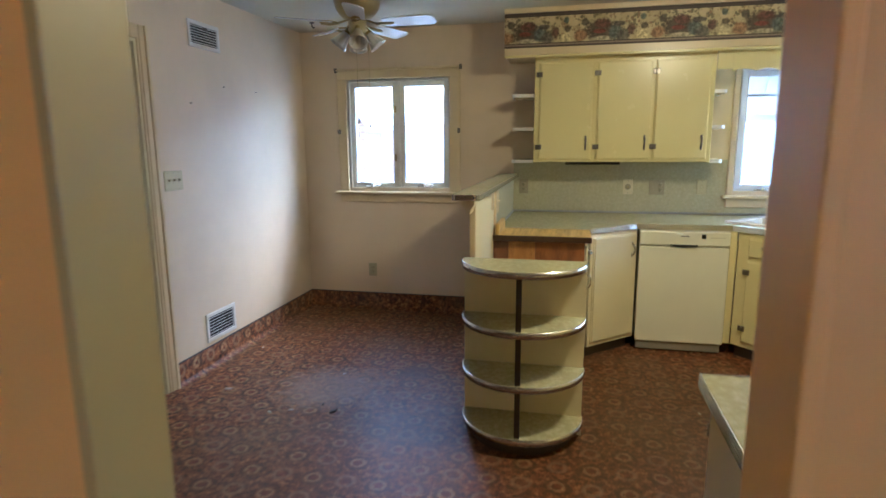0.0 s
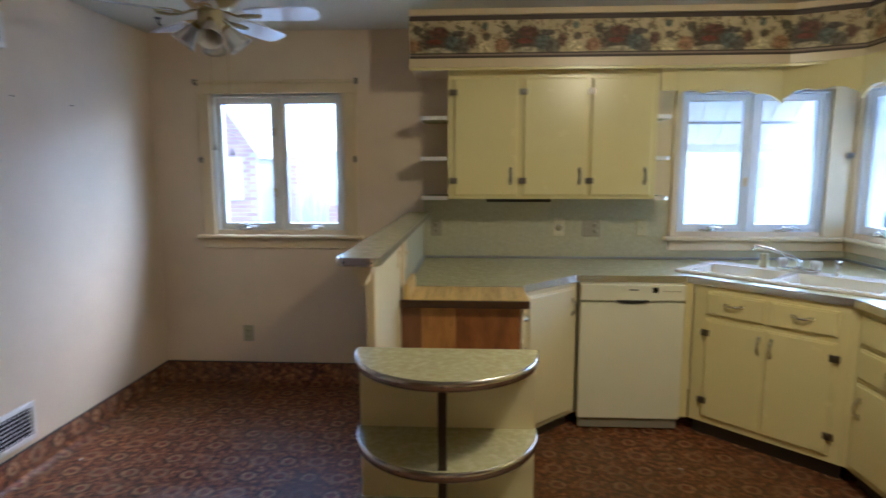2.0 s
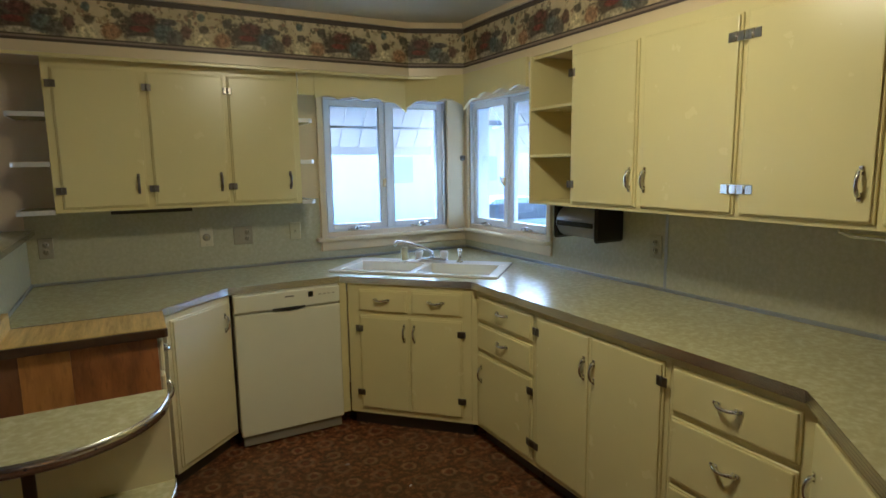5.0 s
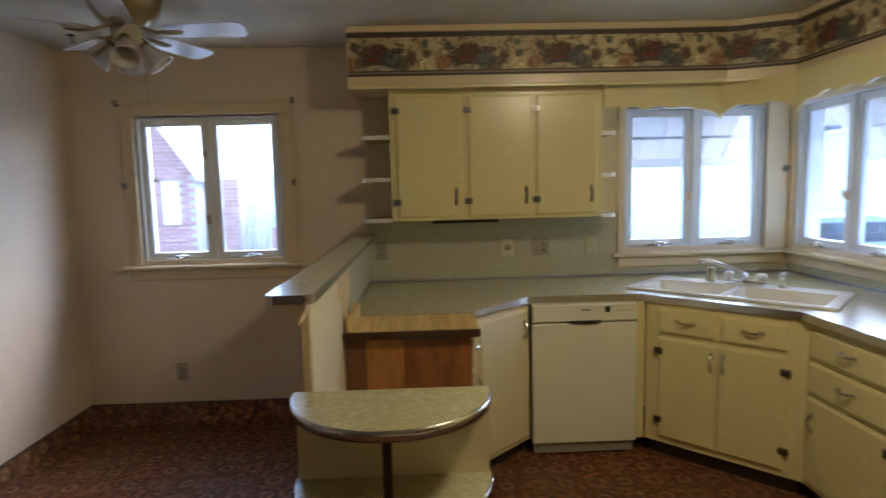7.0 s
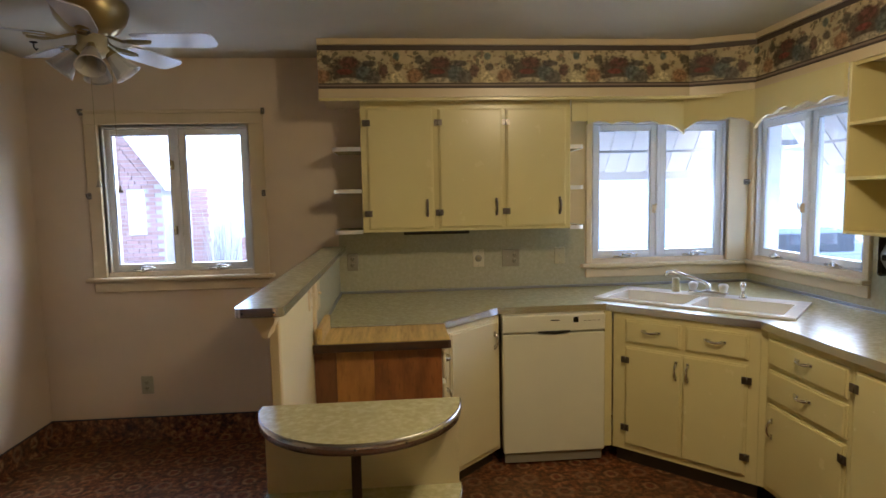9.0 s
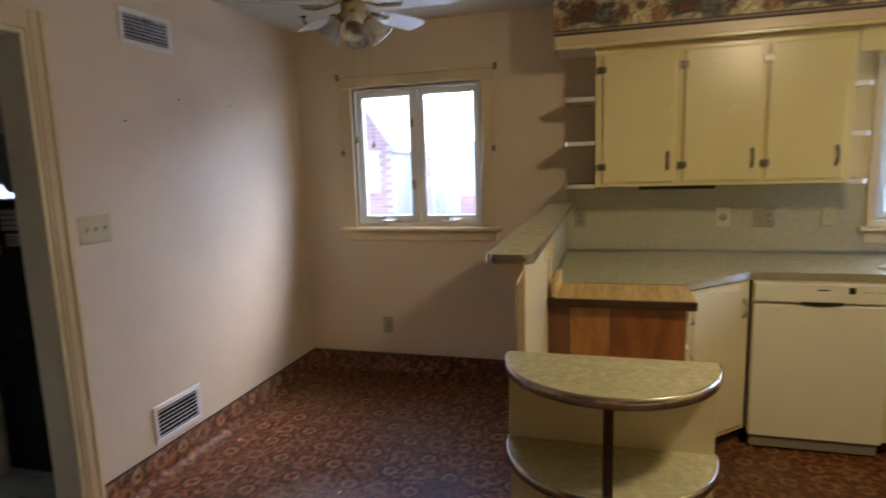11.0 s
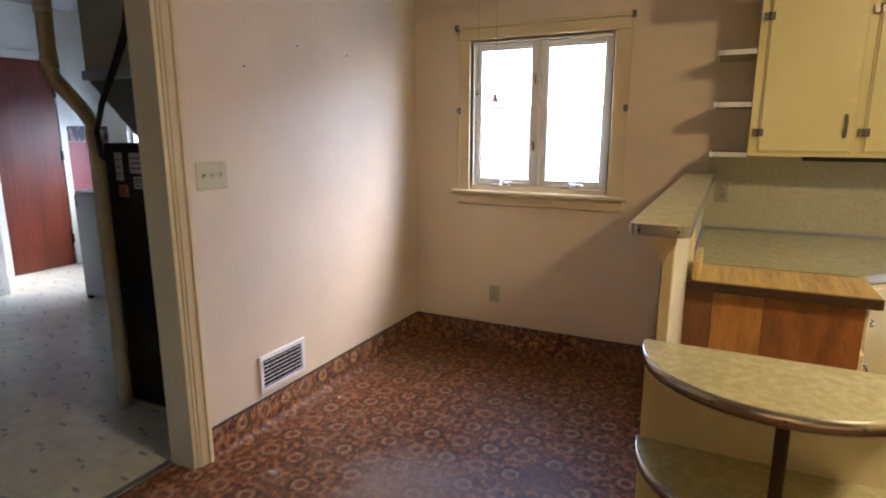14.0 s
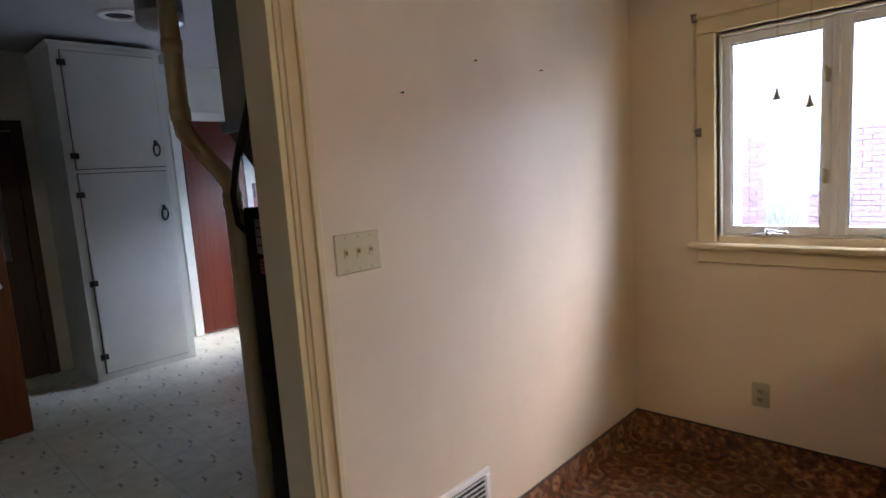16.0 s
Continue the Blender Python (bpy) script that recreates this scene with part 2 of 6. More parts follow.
def mark(n, cu, cv, ru, rv):
    """A small printed bar inside each tile."""
    wu = n.math("ADD", u, n.math("MULTIPLY", v, 0.4))
    return n.math("MULTIPLY", n.math("SUBTRACT", 1.0, n.step(n.math("ABSOLUTE", n.math("SUBTRACT", wu, cu)), ru * 0.7, ru)), n.math("SUBTRACT", 1.0, n.step(n.math("ABSOLUTE", n.math("SUBTRACT", v, cv)), rv * 0.6, rv)))


dm = n.math("MAXIMUM", mark(n, 0.30, 0.36, 0.10, 0.035), n.math("MAXIMUM", mark(n, 0.46, 0.28, 0.04, 0.05), mark(n, -0.22, -0.10, 0.10, 0.035)))
dm = n.math("MULTIPLY", dm, n.step(n.noise(60, 3), 0.34, 0.5))
base = n.ramp(n.noise(9, 5, 0.65), [(0.35, (0.66, 0.66, 0.52)), (0.6, (0.80, 0.80, 0.65))])
col = n.mix(n.math("MULTIPLY", seam, 0.45), base, (0.26, 0.27, 0.24))
n.color(n.mix(n.math("MULTIPLY", dm, 0.8), col, (0.14, 0.16, 0.17)))

# floral wallpaper border, u along the strip and v across it, in metres
BORDER = mat("floral_wallpaper", (0.6, 0.5, 0.25), 0.55)
n = Nodes(BORDER)
uv = n.co.outputs["UV"]
sep = n.node("ShaderNodeSeparateXYZ", Vector=uv)
U, V = sep.outputs[0], sep.outputs[1]
REP = 0.52


def blob(n, cu, cv, ru, rv, edge=0.35, jag=0.9):
    """1 inside a ragged oval that comes back every repeat."""
    du = n.math("MULTIPLY", n.math("SUBTRACT", n.math("FRACT", n.math("ADD", n.math("DIVIDE", n.math("SUBTRACT", U, cu), REP), 50.5)), 0.5), REP / ru)
    dv = n.math("DIVIDE", n.math("SUBTRACT", V, cv), rv)
    r = n.math("SQRT", n.math("ADD", n.math("MULTIPLY", du, du), n.math("MULTIPLY", dv, dv)))
    r = n.math("ADD", r, n.math("MULTIPLY", n.math("SUBTRACT", rag, 0.5), jag))
    return n.math("SUBTRACT", 1.0, n.step(r, 1.0 - edge, 1.0 + edge * 0.3))


rag = n.noise(42, 4, 0.65, uv)
leaf = n.node("ShaderNodeTexVoronoi", Vector=uv, Scale=48.0)
ld = leaf.outputs["Distance"]
lc = n.node("ShaderNodeSeparateColor", Color=leaf.outputs["Color"])
col = n.ramp(n.noise(7, 4, 0.6, uv), [(0.35, (0.44, 0.36, 0.18)), (0.6, (0.60, 0.50, 0.27))])
spray = n.math("MULTIPLY", n.step(n.noise(16, 4, 0.6, uv), 0.47, 0.53), n.math("LESS_THAN", ld, 0.55))
spray_col = n.ramp(lc.outputs[0], [(0.2, (0.06, 0.055, 0.03)), (0.45, (0.12, 0.10, 0.05)), (0.7, (0.20, 0.09, 0.05)), (0.9, (0.30, 0.22, 0.10))])
col = n.mix(n.math("MULTIPLY", spray, 0.75), col, spray_col)
for cu, cv, ru, rv, c, jag in (
    (0.16, 0.10, 0.125, 0.085, (0.045, 0.03, 0.02), 1.1), (0.17, 0.145, 0.06, 0.035, (0.12, 0.045, 0.03), 1.1),
    (0.15, 0.095, 0.05, 0.018, (0.17, 0.035, 0.025), 0.9), (0.17, 0.045, 0.085, 0.02, (0.42, 0.36, 0.22), 0.7),
    (0.26, 0.085, 0.055, 0.055, (0.10, 0.12, 0.10), 0.9), (0.31, 0.06, 0.05, 0.05, (0.10, 0.09, 0.07), 1.0),
    (0.285, 0.14, 0.05, 0.02, (0.06, 0.05, 0.045), 0.8), (0.365, 0.10, 0.03, 0.04, (0.10, 0.045, 0.035), 1.2),
    (0.44, 0.055, 0.045, 0.05, (0.62, 0.52, 0.27), 0.5), (0.45, 0.12, 0.028, 0.024, (0.08, 0.06, 0.04), 0.9),
    (0.44, 0.18, 0.022, 0.024, (0.09, 0.12, 0.10), 0.6), (0.02, 0.07, 0.05, 0.045, (0.30, 0.16, 0.07), 1.0),
    (0.05, 0.16, 0.03, 0.03, (0.07, 0.06, 0.04), 1.0)):
    tone = n.mix(n.step(rag, 0.35, 0.7), tuple(x * 0.55 for x in c), tuple(min(1, x * 1.7) for x in c))
    col = n.mix(n.math("MULTIPLY", blob(n, cu, cv, ru, rv, 0.35, jag), 0.9), col, tone)
top = n.math("GREATER_THAN", V, 0.212)
low = n.math("LESS_THAN", V, 0.032)
line = n.math("LESS_THAN", n.math("ABSOLUTE", n.math("SUBTRACT", V, 0.020)), 0.005)
col = n.mix(n.math("MAXIMUM", top, low), col, (0.075, 0.055, 0.045))
n.color(n.mix(line, col, (0.26, 0.2, 0.14)))

LBORDER = mat("dark_laundry_border", (0.05, 0.06, 0.09), 0.5)
n = Nodes(LBORDER)
n.color(n.ramp(n.noise(26, 3, 0.5, None, (1, 1, 0.35)), [(0.45, (0.02, 0.028, 0.045)), (0.56, (0.05, 0.05, 0.06)), (0.6, (0.30, 0.26, 0.24)), (0.66, (0.20, 0.05, 0.05))]))

GLASS = bpy.data.materials.new("window_glass")
GLASS.use_nodes = True
gt = GLASS.node_tree
gt.nodes.clear()
go, gm, gg, gl, gf = (gt.nodes.new("ShaderNode" + k) for k in ("OutputMaterial", "MixShader", "BsdfTransparent", "BsdfGlossy", "LayerWeight"))
gf.inputs[0].default_value = 0.12
gl.inputs["Roughness"].default_value = 0.03
gg.inputs[0].default_value = (0.93, 0.96, 0.97, 1)
for s, e in ((gf.outputs["Facing"], gm.inputs[0]), (gg.outputs[0], gm.inputs[1]), (gl.outputs[0], gm.inputs[2]), (gm.outputs[0], go.inputs[0])):
    gt.links.new(s, e)

FROST = mat("frosted_glass", (0.72, 0.70, 0.62), 0.35)
FROST.node_tree.nodes["Principled BSDF"].inputs["Transmission Weight"].default_value = 0.25
BLADE = mat("fan_blade_white", (0.74, 0.74, 0.74), 0.22)
LAMPG = mat("lit_opal_glass", (0.9, 0.85, 0.7), 0.4)
LAMPG.node_tree.nodes["Principled BSDF"].inputs["Emission Color"].default_value = (1.0, 0.71, 0.335, 1)
LAMPG.node_tree.nodes["Principled BSDF"].inputs["Emission Strength"].default_value = LAMP

# outdoors
CONC = paint("pale_driveway", (0.40, 0.40, 0.39), 0.85, 0.12, 30, 0.3, 0.5)
SIDING = mat("white_house_siding", (0.74, 0.75, 0.76), 0.6)
AWNM = mat("grey_awning_metal", (0.50, 0.50, 0.51), 0.5)
SHING = mat("grey_shingle", (0.16, 0.15, 0.15), 0.9)
BRICKM = mat("red_brick", (0.36, 0.16, 0.13), 0.85)
n = Nodes(BRICKM)
inf = n.node("ShaderNodeObjectInfo")
geo = n.node("ShaderNodeNewGeometry")
n.color(n.ramp(n.math("FRACT", n.math("ADD", inf.outputs["Random"], geo.outputs["Random Per Island"])), [(0.0, (0.37, 0.22, 0.18)), (0.5, (0.42, 0.25, 0.21)), (1.0, (0.45, 0.29, 0.25))]))
MORTAR = paint("mortar", (0.50, 0.45, 0.42), 0.9, 0.08, 60, 0.3)
CARP = mat("grey_car_paint", (0.30, 0.33, 0.36), 0.25)
TYREM = mat("tyre_rubber", (0.02, 0.02, 0.02), 0.8)
CARG = mat("car_glass", (0.05, 0.06, 0.07), 0.08)
LEAFM = mat("bare_bush_twigs", (0.34, 0.31, 0.28), 0.8)

# ---- building helpers ----
def box(bm, x0, x1, y0, y1, z0, z1, bev=0.0, seg=1):
    """A box between two corners; bev rounds its edges."""
    r = bmesh.ops.create_cube(bm, size=1.0, matrix=Matrix.Translation(((x0 + x1) / 2, (y0 + y1) / 2, (z0 + z1) / 2)) @ Matrix.Diagonal((abs(x1 - x0), abs(y1 - y0), abs(z1 - z0), 1)))
    if bev:
        es = list({e for v in r["verts"] for e in v.link_edges})
        bmesh.ops.bevel(bm, geom=es, offset=bev, segments=seg, affect="EDGES", profile=0.6)
    return bm


def boxes(*args, bev=0.0):
    bm = bmesh.new()
    for a in args:
        box(bm, *a, bev=bev)
    return bm


def prism(pts, z0, z1, bev=0.0):
    """An outline in plan, drawn up from z0 to z1."""
    bm = bmesh.new()
    lo = [bm.verts.new((x, y, z0)) for x, y in pts]
    hi = [bm.verts.new((x, y, z1)) for x, y in pts]
    bm.faces.new(lo[::-1])
    bm.faces.new(hi)
    for i in range(len(pts)):
        j = (i + 1) % len(pts)
        bm.faces.new((lo[i], lo[j], hi[j], hi[i]))
    bmesh.ops.recalc_face_normals(bm, faces=bm.faces)
    if bev:
        bmesh.ops.bevel(bm, geom=list(bm.edges), offset=bev, segments=2, affect="EDGES", profile=0.6)
    return bm


def tube(bm, pts, r, seg=10, cap=True, flat=1.0):
    """A round bar along a line of points; r may differ from point to point."""
    pts = [Vector(p) for p in pts]
    rs = r if isinstance(r, (list, tuple)) else [r] * len(pts)
    rings = []
    side = None
    for i, p in enumerate(pts):
        d = (pts[min(i + 1, len(pts) - 1)] - pts[max(i - 1, 0)]).normalized()
        if side is None:
            side = d.orthogonal().normalized()
        side = (side - d * side.dot(d)).normalized()
        up = d.cross(side)
        rings.append([bm.verts.new(p + (side * math.cos(t) + up * math.sin(t) * flat) * rs[i]) for t in (2 * math.pi * k / seg for k in range(seg))])
    for a, b in zip(rings, rings[1:]):
        for k in range(seg):
            bm.faces.new((a[k], a[(k + 1) % seg], b[(k + 1) % seg], b[k])).smooth = True
    if cap:
        bm.faces.new(rings[0][::-1])
        bm.faces.new(rings[-1])
    return bm


def lathe(bm, prof, seg=24, at=(0, 0, 0), m=None):
    """Turns a profile of (radius, height) round the upright axis."""
    m = m or Matrix.Translation(at)
    rings = [[bm.verts.new(m @ Vector((r * math.cos(t), r * math.sin(t), z))) for t in (2 * math.pi * k / seg for k in range(seg))] for r, z in prof]
    for a, b in zip(rings, rings[1:]):
        for k in range(seg):
            bm.faces.new((a[k], a[(k + 1) % seg], b[(k + 1) % seg], b[k])).smooth = True
    return bm


def obj(name, bm, material, parent=None):
    me = bpy.data.meshes.new(name)
    bm.normal_update()
    bm.to_mesh(me)
    bm.free()
    me.materials.append(material)
    ob = new(name, me)
    ob.parent = parent
    return ob


def thing(name, label, category, m=None, group="", kind=""):
    e = new(name)
    e.empty_display_size = 0.1
    e.matrix_world = m or Matrix()
    tagged(e, label, category, group, kind)
    return e


def part(name, bm, material, parent, label="", local=True):
    """One mesh under a thing or a part; local=False: the mesh is given in the world's metres."""
    if not local:
        root = parent if parent.parent is None else parent.parent if parent.parent.parent is None else parent.parent.parent
        bm.transform(root.matrix_basis.inverted())
    return tagged(obj(name, bm, material, parent), label)


def structure(name, bm, material, label="", category="wall"):
    return tagged(obj(name, bm, material), label, category, kind="structure")

# ---- the large structure ----
XL, XR, YB, YN, ZC = -2.02, 2.65, 5.20, 1.10, 2.43   # kitchen: side walls, back wall, near wall, ceiling
LX0, LY0, LY1, LZ = -6.50, 1.6, 5.95, 2.70            # laundry: far wall, side walls, ceiling
DY0, DY1, DZ = 2.375, 3.20, 2.05                       # laundry doorway
SB0 = 2.108                                            # top of the boards under the soffit
HX0, HX1 = -0.31, 0.56                                # hall doorway

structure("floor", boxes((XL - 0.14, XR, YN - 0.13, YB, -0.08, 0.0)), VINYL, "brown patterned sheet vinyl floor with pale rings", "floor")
structure("floor_laundry", boxes((LX0, XL - 0.145, LY0, LY1, -0.08, 0.0)), LVINYL, "pale vinyl tile floor with grey dashes", "floor")
structure("floor_hall", boxes((-1.6, 1.8, -2.2, YN - 0.135, -0.08, 0.0)), wood("hall_oak", (0.22, 0.12, 0.05), (0.12, 0.06, 0.02), 0.4), "plain wooden hall floor", "floor")
structure("ceiling", boxes((XL - 0.13, XR, YN - 0.12, YB, ZC, ZC + 0.08)), CEIL, "grey-white textured plaster ceiling", "ceiling")
structure("ceiling_laundry", boxes((LX0, XL - 0.15, LY0, LY1, LZ, LZ + 0.08)), CEILL, "white plaster laundry ceiling in a shaded grey", "ceiling")
structure("ceiling_hall", boxes((-1.6, 1.8, -2.2, YN - 0.14, ZC, ZC + 0.08)), CEIL, "plain hall ceiling", "ceiling")


def holed_wall(name, axis, at, thick, lo, hi, z1, holes, material, label):
    """A wall along x or y with openings (a0, a1, z0, z1) through it."""
    bm = bmesh.new()
    cuts = sorted(holes)
    spans, a = [], lo
    for h0, h1, zb, zt in cuts:
        spans.append((a, h0, -0.08, z1))
        if zb > 0:
            spans.append((h0, h1, -0.08, zb))
        spans.append((h0, h1, zt, z1))
        a = h1
    spans.append((a, hi, -0.08, z1))
    for s0, s1, zb, zt in spans:
        if axis == "x":
            box(bm, s0, s1, at, at + thick, zb, zt)
        else:
            box(bm, at, at + thick, s0, s1, zb, zt)
    bmesh.ops.remove_doubles(bm, verts=bm.verts, dist=0.0005)
    return structure(name, bm, material, label)


W1 = (-1.59, -0.705, 1.10, 2.012)
W2 = (1.547, 2.468, 1.10, 2.01)
W3 = (4.207, 5.128, 1.10, 2.01)
WL = (-6.12, -4.25, 1.0, 1.80)
holed_wall("wall_north", "x", YB, 0.17, XL, XR, 2.75, [W1, W2], WALL, "warm cream painted plaster wall with two windows")
holed_wall("wall_east", "y", XR, 0.17, YN - 0.13, YB + 0.17, 2.75, [W3], WALL, "cream painted plaster wall with corner window")
holed_wall("wall_west", "y", XL - 0.14, 0.14, YN - 0.13, YB + 0.17, 2.8, [(DY0, DY1, 0, DZ)], WALL, "smooth warm cream plaster wall with doorway")
# near wall stays out of view; its brown is there to absorb light
holed_wall("wall_south", "x", YN - 0.13, 0.13, XL, XR, 2.75, [(HX0, HX1, 0, 2.08)], DIMWALL, "unseen wall with hall doorway, brown to dim bounced light")
holed_wall("wall_hall_face", "x", YN - 0.142, 0.012, -1.6, 1.8, 2.5, [(HX0, HX1, 0, 2.08)], PEACH, "peach painted hall side of wall")
structure("wall_hall_west", boxes((-1.7, -1.6, -2.2, YN - 0.142, -0.08, 2.5)), PEACH, "peach painted hall wall")
# unseen opening added behind the camera to let daylight into the hall
holed_wall("wall_hall_east", "y", 1.8, 0.1, -2.2, YN - 0.142, 2.5, [(-1.5, -0.5, 1.0, 1.95)], PEACH, "peach painted hall wall with added daylight opening")
structure("wall_hall_south", boxes((-1.7, 1.9, -2.3, -2.2, -0.08, 2.5)), PEACH, "peach painted hall wall")
structure("wall_laundry_far", boxes((LX0 - 0.15, LX0, LY0, LY1, -0.08, 2.8)), WHITEP, "white painted laundry wall")
holed_wall("wall_laundry_north", "x", LY1, 0.17, LX0 - 0.15, XL - 0.14, 2.8, [WL], WHITEP, "white painted laundry wall with window")
structure("wall_laundry_south", boxes((LX0 - 0.15, XL - 0.14, LY0 - 0.12, LY0, -0.08, 2.8)), WHITEP, "plain laundry wall")
structure("wall_laundry_east", boxes((XL - 0.28, XL - 0.14, YB + 0.17, LY1, -0.08, 2.8)), WHITEP, "plain laundry wall")
structure("laundry_wainscot", boxes((LX0, LX0 + 0.012, 5.46, LY1, 0.16, 1.34)), MAUVE, "mauve painted lower wall", "wall")
structure("laundry_border", boxes((LX0, LX0 + 0.014, 5.46, LY1, 1.342, 1.51)), LBORDER, "dark patterned wallpaper border", "wallpaper")
structure("laundry_baseboard", boxes((LX0, LX0 + 0.022, 5.46, LY1, 0.0, 0.158), bev=0.004), WHITEP, "white laundry baseboard", "baseboard")

# coved vinyl base that turns up the walls
def cove(name, p0, p1, inward):
    bm = bmesh.new()
    p0, p1, w = Vector((*p0, 0)), Vector((*p1, 0)), Vector((*inward, 0))
    prof = [(0.05, 0.004), (0.03, 0.007), (0.016, 0.016), (0.008, 0.032), (0.006, 0.140), (0.001, 0.143)]
    rows = [[bm.verts.new(p + w * d + Vector((0, 0, h))) for d, h in prof] for p in (p0, p1)]
    for i in range(len(prof) - 1):
        bm.faces.new((rows[0][i], rows[1][i], rows[1][i + 1], rows[0][i + 1])).smooth = True
    bmesh.ops.recalc_face_normals(bm, faces=bm.faces)
    structure(name, bm, VINYL, "patterned vinyl turned up as a coved base", "baseboard")
    cap = bmesh.new()
    a, b = p0 + w * 0.001, p1 + w * 0.009
    box(cap, min(a.x, b.x), max(a.x, b.x), min(a.y, b.y), max(a.y, b.y), 0.143, 0.149)
    structure(name + "_cap", cap, DARKMETAL, "thin dark metal cap on the coved base", "trim")


cove("baseboard_west", (XL, 3.277), (XL, YB), (1, 0))
cove("baseboard_north", (XL, YB), (-0.21, YB), (0, -1))
cove("baseboard_west_near", (XL, YN), (XL, 2.298), (1, 0))

# door casings: stepped boards
def casing_leg(bm, axis, a, b, z0, z1, face, out, flip):
    """An upright casing from a (opening) to b on a wall face, moulded in three steps."""
    w = b - a
    for f0, f1, th in ((0.0, 0.22, 0.012), (0.2, 0.72, 0.017), (0.70, 1.0, 0.026)):
        s0, s1 = a + w * f0, a + w * f1
        lo, hi = min(s0, s1), max(s0, s1)
        if axis == "y":
            box(bm, min(face, face + out * th), max(face, face + out * th), lo, hi, z0, z1, 0.003)
        else:
            box(bm, lo, hi, min(face, face + out * th), max(face, face + out * th), z0, z1, 0.003)


door_1 = thing("door_1", "cream painted moulded door casing round open doorway", "doorway", pose(XL, 2.84, 0), kind="structure")
for nm, y0, y1 in (("casing", DY1, DY1 + 0.075), ("casing", DY0, DY0 - 0.075)):
    bm = bmesh.new()
    casing_leg(bm, "y", y0, y1, 0.0, DZ + 0.075, XL, 1, False)
    part(nm, bm, TRIMP, door_1, "", False)
part("head_casing", boxes((XL, XL + 0.02, DY0, DY1, DZ, DZ + 0.074), bev=0.003), TRIMP, door_1, "", False)
part("jamb", boxes((XL - 0.142, XL + 0.004, DY1 - 0.018, DY1 + 0.002, 0, DZ), bev=0.002), CREAM, door_1, "", False)
part("jamb", boxes((XL - 0.142, XL + 0.004, DY0 - 0.002, DY0 + 0.018, 0, DZ), bev=0.002), CREAM, door_1, "", False)
part("head_jamb", boxes((XL - 0.142, XL + 0.004, DY0 + 0.018, DY1 - 0.018, DZ - 0.018, DZ + 0.002)), CREAM, door_1, "", False)
part("casing", boxes((XL - 0.16, XL - 0.14, DY1 - 0.005, DY1 + 0.07, 0, DZ + 0.06), bev=0.003), CREAM, door_1, "", False)
structure("threshold", boxes((XL - 0.165, XL - 0.125, DY0 + 0.018, DY1 - 0.018, 0.0, 0.006), bev=0.002), GALV, "thin metal threshold strip", "threshold")

door_2 = thing("door_2", "cream painted hall door frame", "doorway", pose(0.125, YN, 0), kind="structure")
part("jamb", boxes((HX0 - 0.002, HX0 + 0.018, YN - 0.144, YN + 0.004, 0, 2.08), bev=0.002), OLIVE, door_2, "", False)
part("jamb", boxes((HX1 - 0.018, HX1 + 0.002, YN - 0.144, YN + 0.004, 0, 2.08), bev=0.002), PEACH, door_2, "", False)
part("head_jamb", boxes((HX0, HX1, YN - 0.144, YN + 0.004, 2.062, 2.082)), CREAM, door_2, "", False)

